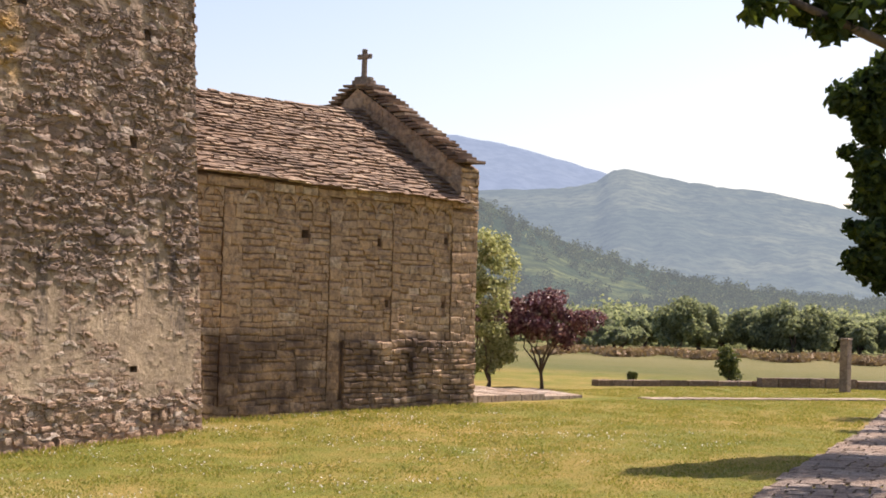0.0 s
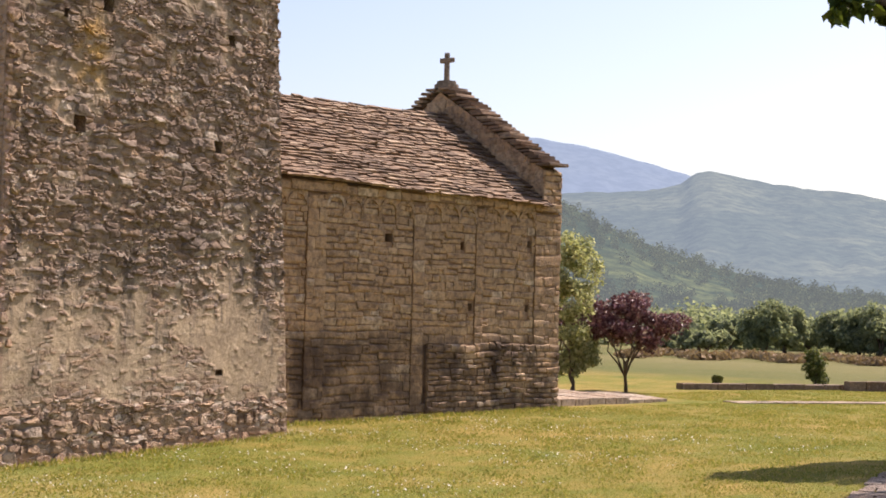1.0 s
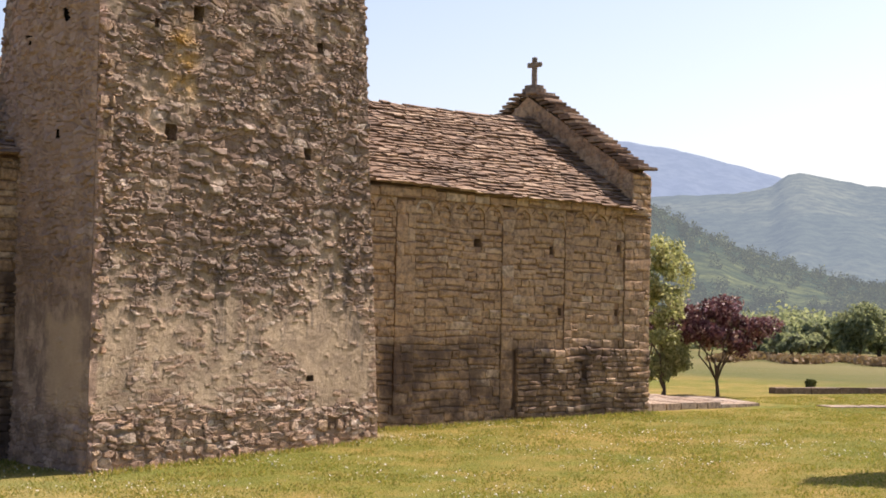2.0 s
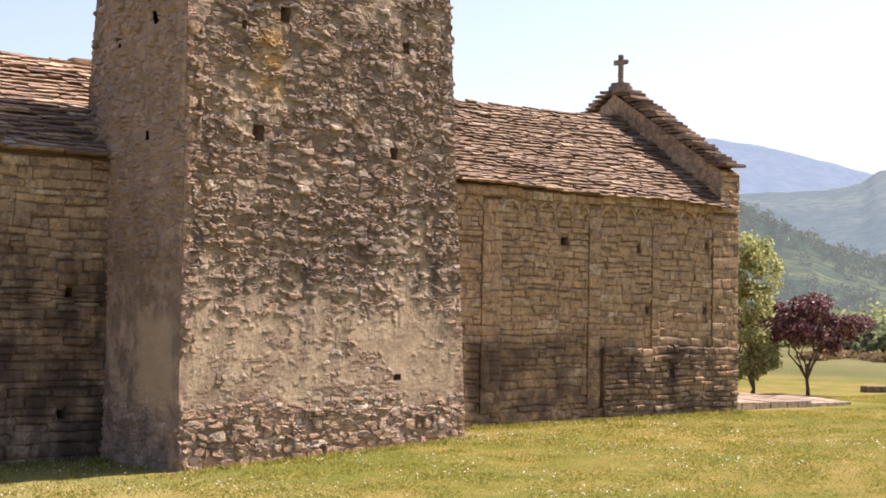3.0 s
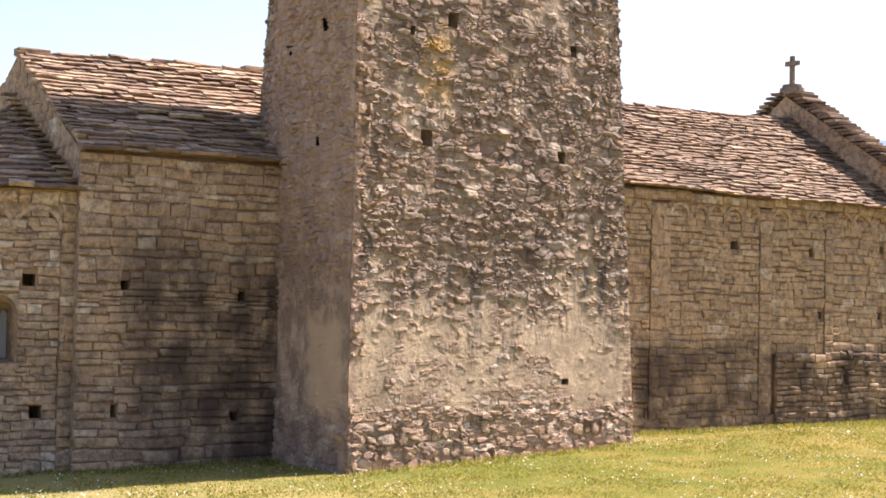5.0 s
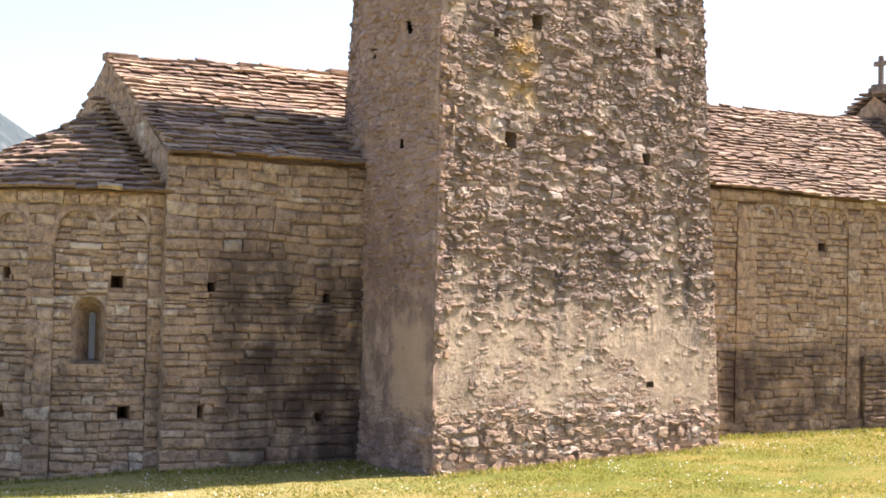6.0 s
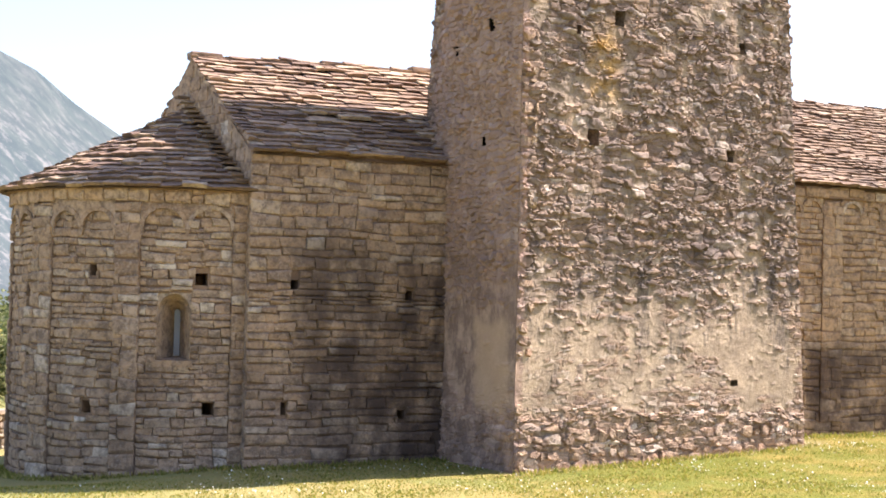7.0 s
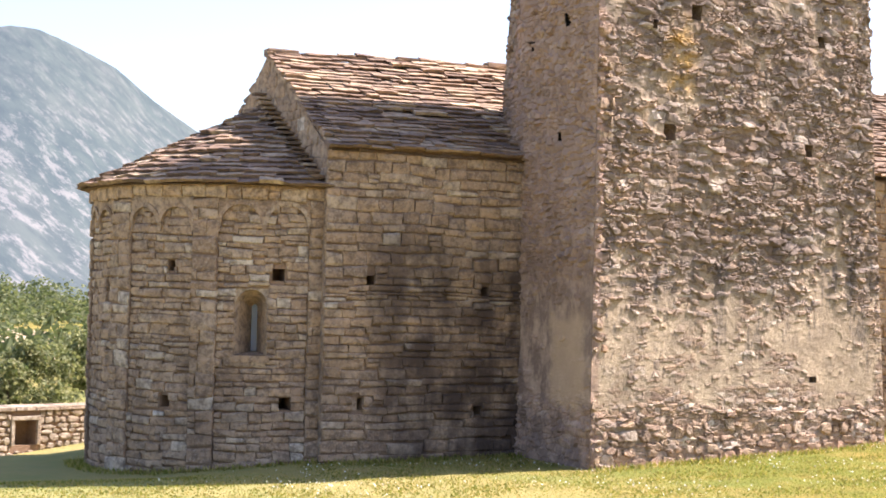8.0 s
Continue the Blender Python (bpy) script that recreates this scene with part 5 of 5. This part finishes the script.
for k in range(260):
    az = rng.uniform(73, 85)
    near = rng.random() < 0.45
    dist = rng.uniform(55, 100) if near else rng.uniform(110, 210)
    x, y = polar(az, dist)
    r = rng.uniform(1.0, 2.0) if near else rng.uniform(1.6, 3.0)
    top = EYE + dist * math.tan(radians(rng.uniform(-1.9, -0.9) if near else rng.uniform(-0.7, 0.75)))
    while top > gz(x, y):
        east_cs.append((x + rng.uniform(-r, r) * 0.8, y + rng.uniform(-r, r) * 0.8, top - r * 0.8))
        east_rs.append((r, r, r * rng.uniform(0.7, 1.1)))
        top -= r * 1.1
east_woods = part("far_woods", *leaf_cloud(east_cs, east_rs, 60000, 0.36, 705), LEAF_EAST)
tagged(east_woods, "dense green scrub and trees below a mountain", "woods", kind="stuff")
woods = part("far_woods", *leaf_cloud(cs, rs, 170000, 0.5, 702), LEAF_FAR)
tagged(woods, "mixed green woods along the valley floor", "woods", kind="stuff")

# hedge and dry bank at the far side of the field
cs, rs = [], []
for k in range(150):
    az = 26 + 13 * k / 150
    x, y = polar(az, 96 + rng.uniform(-1.5, 1.5) + 6 * math.sin(k * 0.2))
    cs.append((x, y, gz(x, y) + 0.2))
    rs.append((0.9, 0.9, rng.uniform(0.08, 0.26)))
hedge = part("field_bank", *leaf_cloud(cs, rs, 9000, 0.28, 703), LEAF_DRY)
tagged(hedge, "rough dry bank between two fields", "hedge", kind="stuff")


# ---- hills ----
def hill(name, ridge, r0, r1, material, seed, label, rough=0.05, steps=46, curve=1.0):
    """ridge: bearing and elevation of the skyline, in degrees."""
    rng = np.random.RandomState(seed)
    az = np.linspace(ridge[0][0], ridge[-1][0], 260)
    el = np.interp(az, [p[0] for p in ridge], [p[1] for p in ridge])
    s = np.linspace(0, 1.25, steps)
    A, S = np.meshgrid(az, s)
    top = np.tan(np.radians(el))[None, :] * r1 + EYE
    dist = r0 + (r1 - r0) * S
    rise = np.where(S <= 1, S ** curve, 1 - (S - 1) * 1.5)
    n1 = value_noise(A.shape, (5, 16), rng) - .5
    n2 = value_noise(A.shape, (14, 60), rng) - .5
    n3 = value_noise(A.shape, (40, 200), rng) - .5
    spur = np.abs(value_noise(A.shape, (3, 30), rng) - .5) * 2 - 0.5
    Z = -6 + (top + 6) * rise + top * rough * (n1 * 2.2 * np.sin(np.pi * np.clip(S, 0, 1)) + n2 * 0.45 * np.clip(1.2 - S, 0.1, 1) + n3 * 0.25 + spur * 1.3 * np.sin(np.pi * np.clip(S, 0, 1)))
    v = np.stack([dist * np.cos(np.radians(A)), dist * np.sin(np.radians(A)), Z], -1).reshape(-1, 3)
    idx = np.arange(A.size).reshape(A.shape)
    f = np.stack([idx[:-1, :-1], idx[1:, :-1], idx[1:, 1:], idx[:-1, 1:]], -1).reshape(-1, 4)
    ob = part(name, v, f, material, smooth=True)
    tagged(ob, label, "hill", kind="structure")
    return v.reshape(A.shape + (3,))


# the fourth colour of each is its haze, given off as a faint glow
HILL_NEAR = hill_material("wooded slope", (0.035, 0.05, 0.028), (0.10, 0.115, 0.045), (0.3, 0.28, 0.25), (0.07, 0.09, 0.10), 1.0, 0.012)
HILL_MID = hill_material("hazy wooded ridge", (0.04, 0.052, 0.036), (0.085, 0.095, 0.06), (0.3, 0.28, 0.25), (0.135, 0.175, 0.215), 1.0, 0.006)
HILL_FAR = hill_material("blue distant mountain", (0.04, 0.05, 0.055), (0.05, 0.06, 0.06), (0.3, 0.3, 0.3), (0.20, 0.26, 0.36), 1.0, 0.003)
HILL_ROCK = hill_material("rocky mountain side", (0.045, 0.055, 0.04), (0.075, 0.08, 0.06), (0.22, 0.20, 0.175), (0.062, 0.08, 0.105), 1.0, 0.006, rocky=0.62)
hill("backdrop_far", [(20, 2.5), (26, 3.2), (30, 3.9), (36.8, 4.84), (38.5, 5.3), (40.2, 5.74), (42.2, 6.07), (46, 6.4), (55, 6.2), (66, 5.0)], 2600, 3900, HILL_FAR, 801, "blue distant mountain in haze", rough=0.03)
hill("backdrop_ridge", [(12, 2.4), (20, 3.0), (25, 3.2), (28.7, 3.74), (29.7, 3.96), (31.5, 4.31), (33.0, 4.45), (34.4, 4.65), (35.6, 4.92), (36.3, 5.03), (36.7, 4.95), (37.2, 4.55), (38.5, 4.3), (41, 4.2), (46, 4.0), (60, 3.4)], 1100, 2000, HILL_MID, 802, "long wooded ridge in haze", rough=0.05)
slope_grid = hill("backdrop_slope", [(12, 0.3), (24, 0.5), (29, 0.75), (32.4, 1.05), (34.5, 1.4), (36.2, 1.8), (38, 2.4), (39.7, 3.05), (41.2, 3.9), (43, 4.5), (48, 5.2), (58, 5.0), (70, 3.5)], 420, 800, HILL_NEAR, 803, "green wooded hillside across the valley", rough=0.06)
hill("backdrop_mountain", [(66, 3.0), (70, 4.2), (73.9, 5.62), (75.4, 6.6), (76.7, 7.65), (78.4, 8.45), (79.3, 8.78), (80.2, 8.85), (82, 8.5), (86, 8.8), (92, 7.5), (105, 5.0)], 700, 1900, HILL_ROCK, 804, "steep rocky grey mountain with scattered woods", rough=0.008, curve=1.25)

# woods standing on the near hillside
rng = np.random.RandomState(811)
rows_, cols_ = rng.randint(0, 36, 5200), rng.randint(60, 215, 5200)
feet = slope_grid[rows_, cols_] + rng.normal(size=(5200, 3)) * (3, 3, 0)
patchy = np.sin(feet[:, 0] * 0.021 + 1.0) + np.sin(feet[:, 1] * 0.027) + rng.normal(size=5200) * 0.7
feet = feet[patchy > -0.5]
sizes = rng.uniform(1.4, 3.2, (len(feet), 1)) * (1.0, 1.0, 1.15)
# these leaves glow faintly too, which paints the haze over them
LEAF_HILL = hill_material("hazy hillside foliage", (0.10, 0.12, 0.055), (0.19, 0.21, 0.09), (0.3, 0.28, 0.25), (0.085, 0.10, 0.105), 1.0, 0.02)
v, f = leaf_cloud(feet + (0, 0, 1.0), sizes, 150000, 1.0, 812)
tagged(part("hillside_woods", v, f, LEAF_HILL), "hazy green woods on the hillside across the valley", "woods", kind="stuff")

# ---- grass ----
rng = np.random.RandomState(901)


def grass_over(count, seed, height, where):
    r = np.random.RandomState(seed)
    x, y = where(r, count)
    z = ground_z(x, y)
    a = r.rand(count) * 6.283
    h = height * (0.5 + r.rand(count))
    w = 0.012 + 0.01 * r.rand(count)
    dx, dy = np.cos(a) * w, np.sin(a) * w
    lx, ly = r.normal(size=count) * h * 0.5, r.normal(size=count) * h * 0.5
    v = np.stack([np.stack([x - dx, y - dy, z - 0.01], -1), np.stack([x + dx, y + dy, z - 0.01], -1), np.stack([x + lx, y + ly, z + h], -1)], 1).reshape(-1, 3)
    k = np.arange(count)[:, None] * 3
    return v, k + (0, 1, 2)


def lawn_area(r, n):
    """The stretch of lawn in front of the church."""
    x, y = r.uniform(2, 46, n * 4), r.uniform(9, 28, n * 4)
    ok = (np.hypot(x, y) > 15) & ~((x > 12.5) & (x < 19.3) & (y > 22.0 + (x - 12.6) * 0.194)) & (y > 0.45 * x + 2.6) & ((y < 24.3) | (x > 34))
    return x[ok][:n], y[ok][:n]


def grass(name, count, seed, height, where, label):
    x = where(np.random.RandomState(seed), count)[0]
    v, f = grass_over(len(x), seed, height, where) if len(x) == count else grass_over(count, seed, height, lambda r, n: tuple(np.resize(q, n) for q in where(r, n)))
    tagged(part(name, v, f, BLADE), label, "grass", kind="stuff")


grass("grass", 190000, 902, 0.02, lawn_area, "short mown green and yellow grass")


def clover_area(r, n):
    x, y = r.uniform(6, 26, n * 6), r.uniform(15, 24.0, n * 6)
    ok = ~((x > 12.4) & (x < 19.4) & (y > 21.8 + (x - 12.6) * 0.194)) & (np.sin(x * 1.7) + np.sin(y * 2.3 + x) + r.normal(size=n * 6) * 0.8 > 0.4)
    return x[ok][:n], y[ok][:n]


x, y = clover_area(np.random.RandomState(903), 1700)
cs = np.stack([x, y, ground_z(x, y) + 0.045], -1)
r = np.random.RandomState(904)
a = np.stack([np.cos(x * 99), np.sin(x * 99), r.normal(size=len(x)) * 0.3], -1) * 0.014
b = np.stack([-np.sin(x * 99), np.cos(x * 99), r.normal(size=len(x)) * 0.6 + 0.4], -1) * 0.012
v = np.stack([cs - a, cs - b, cs + a, cs + b], 1).reshape(-1, 3)
k = np.arange(len(x))[:, None] * 4
tagged(part("clover", v, k + (0, 1, 2, 3), PETAL), "scattered small white clover flowers in the grass", "flowers", kind="stuff")


def long_area(r, n):
    """Longer grass along the foot of the walls."""
    x = r.uniform(4, 28, n)
    y = np.where((x > 12.5) & (x < 19.3), 21.80 + (x - 12.6) * 0.194 - r.rand(n) ** 2 * 0.35, 24.25 - r.rand(n) ** 2 * 0.4)
    near = x < 9.2
    t = r.uniform(0, 1.9, n)
    x2, y2 = 9.17 - (2.95 + r.rand(n) ** 2 * 0.3) * np.sin(t), 27.48 - (2.95 + r.rand(n) ** 2 * 0.3) * np.cos(t)
    return np.where(near, x2, x), np.where(near, y2, y)


grass("foot_grass", 4500, 905, 0.065, long_area, "longer uncut grass along the wall foot")
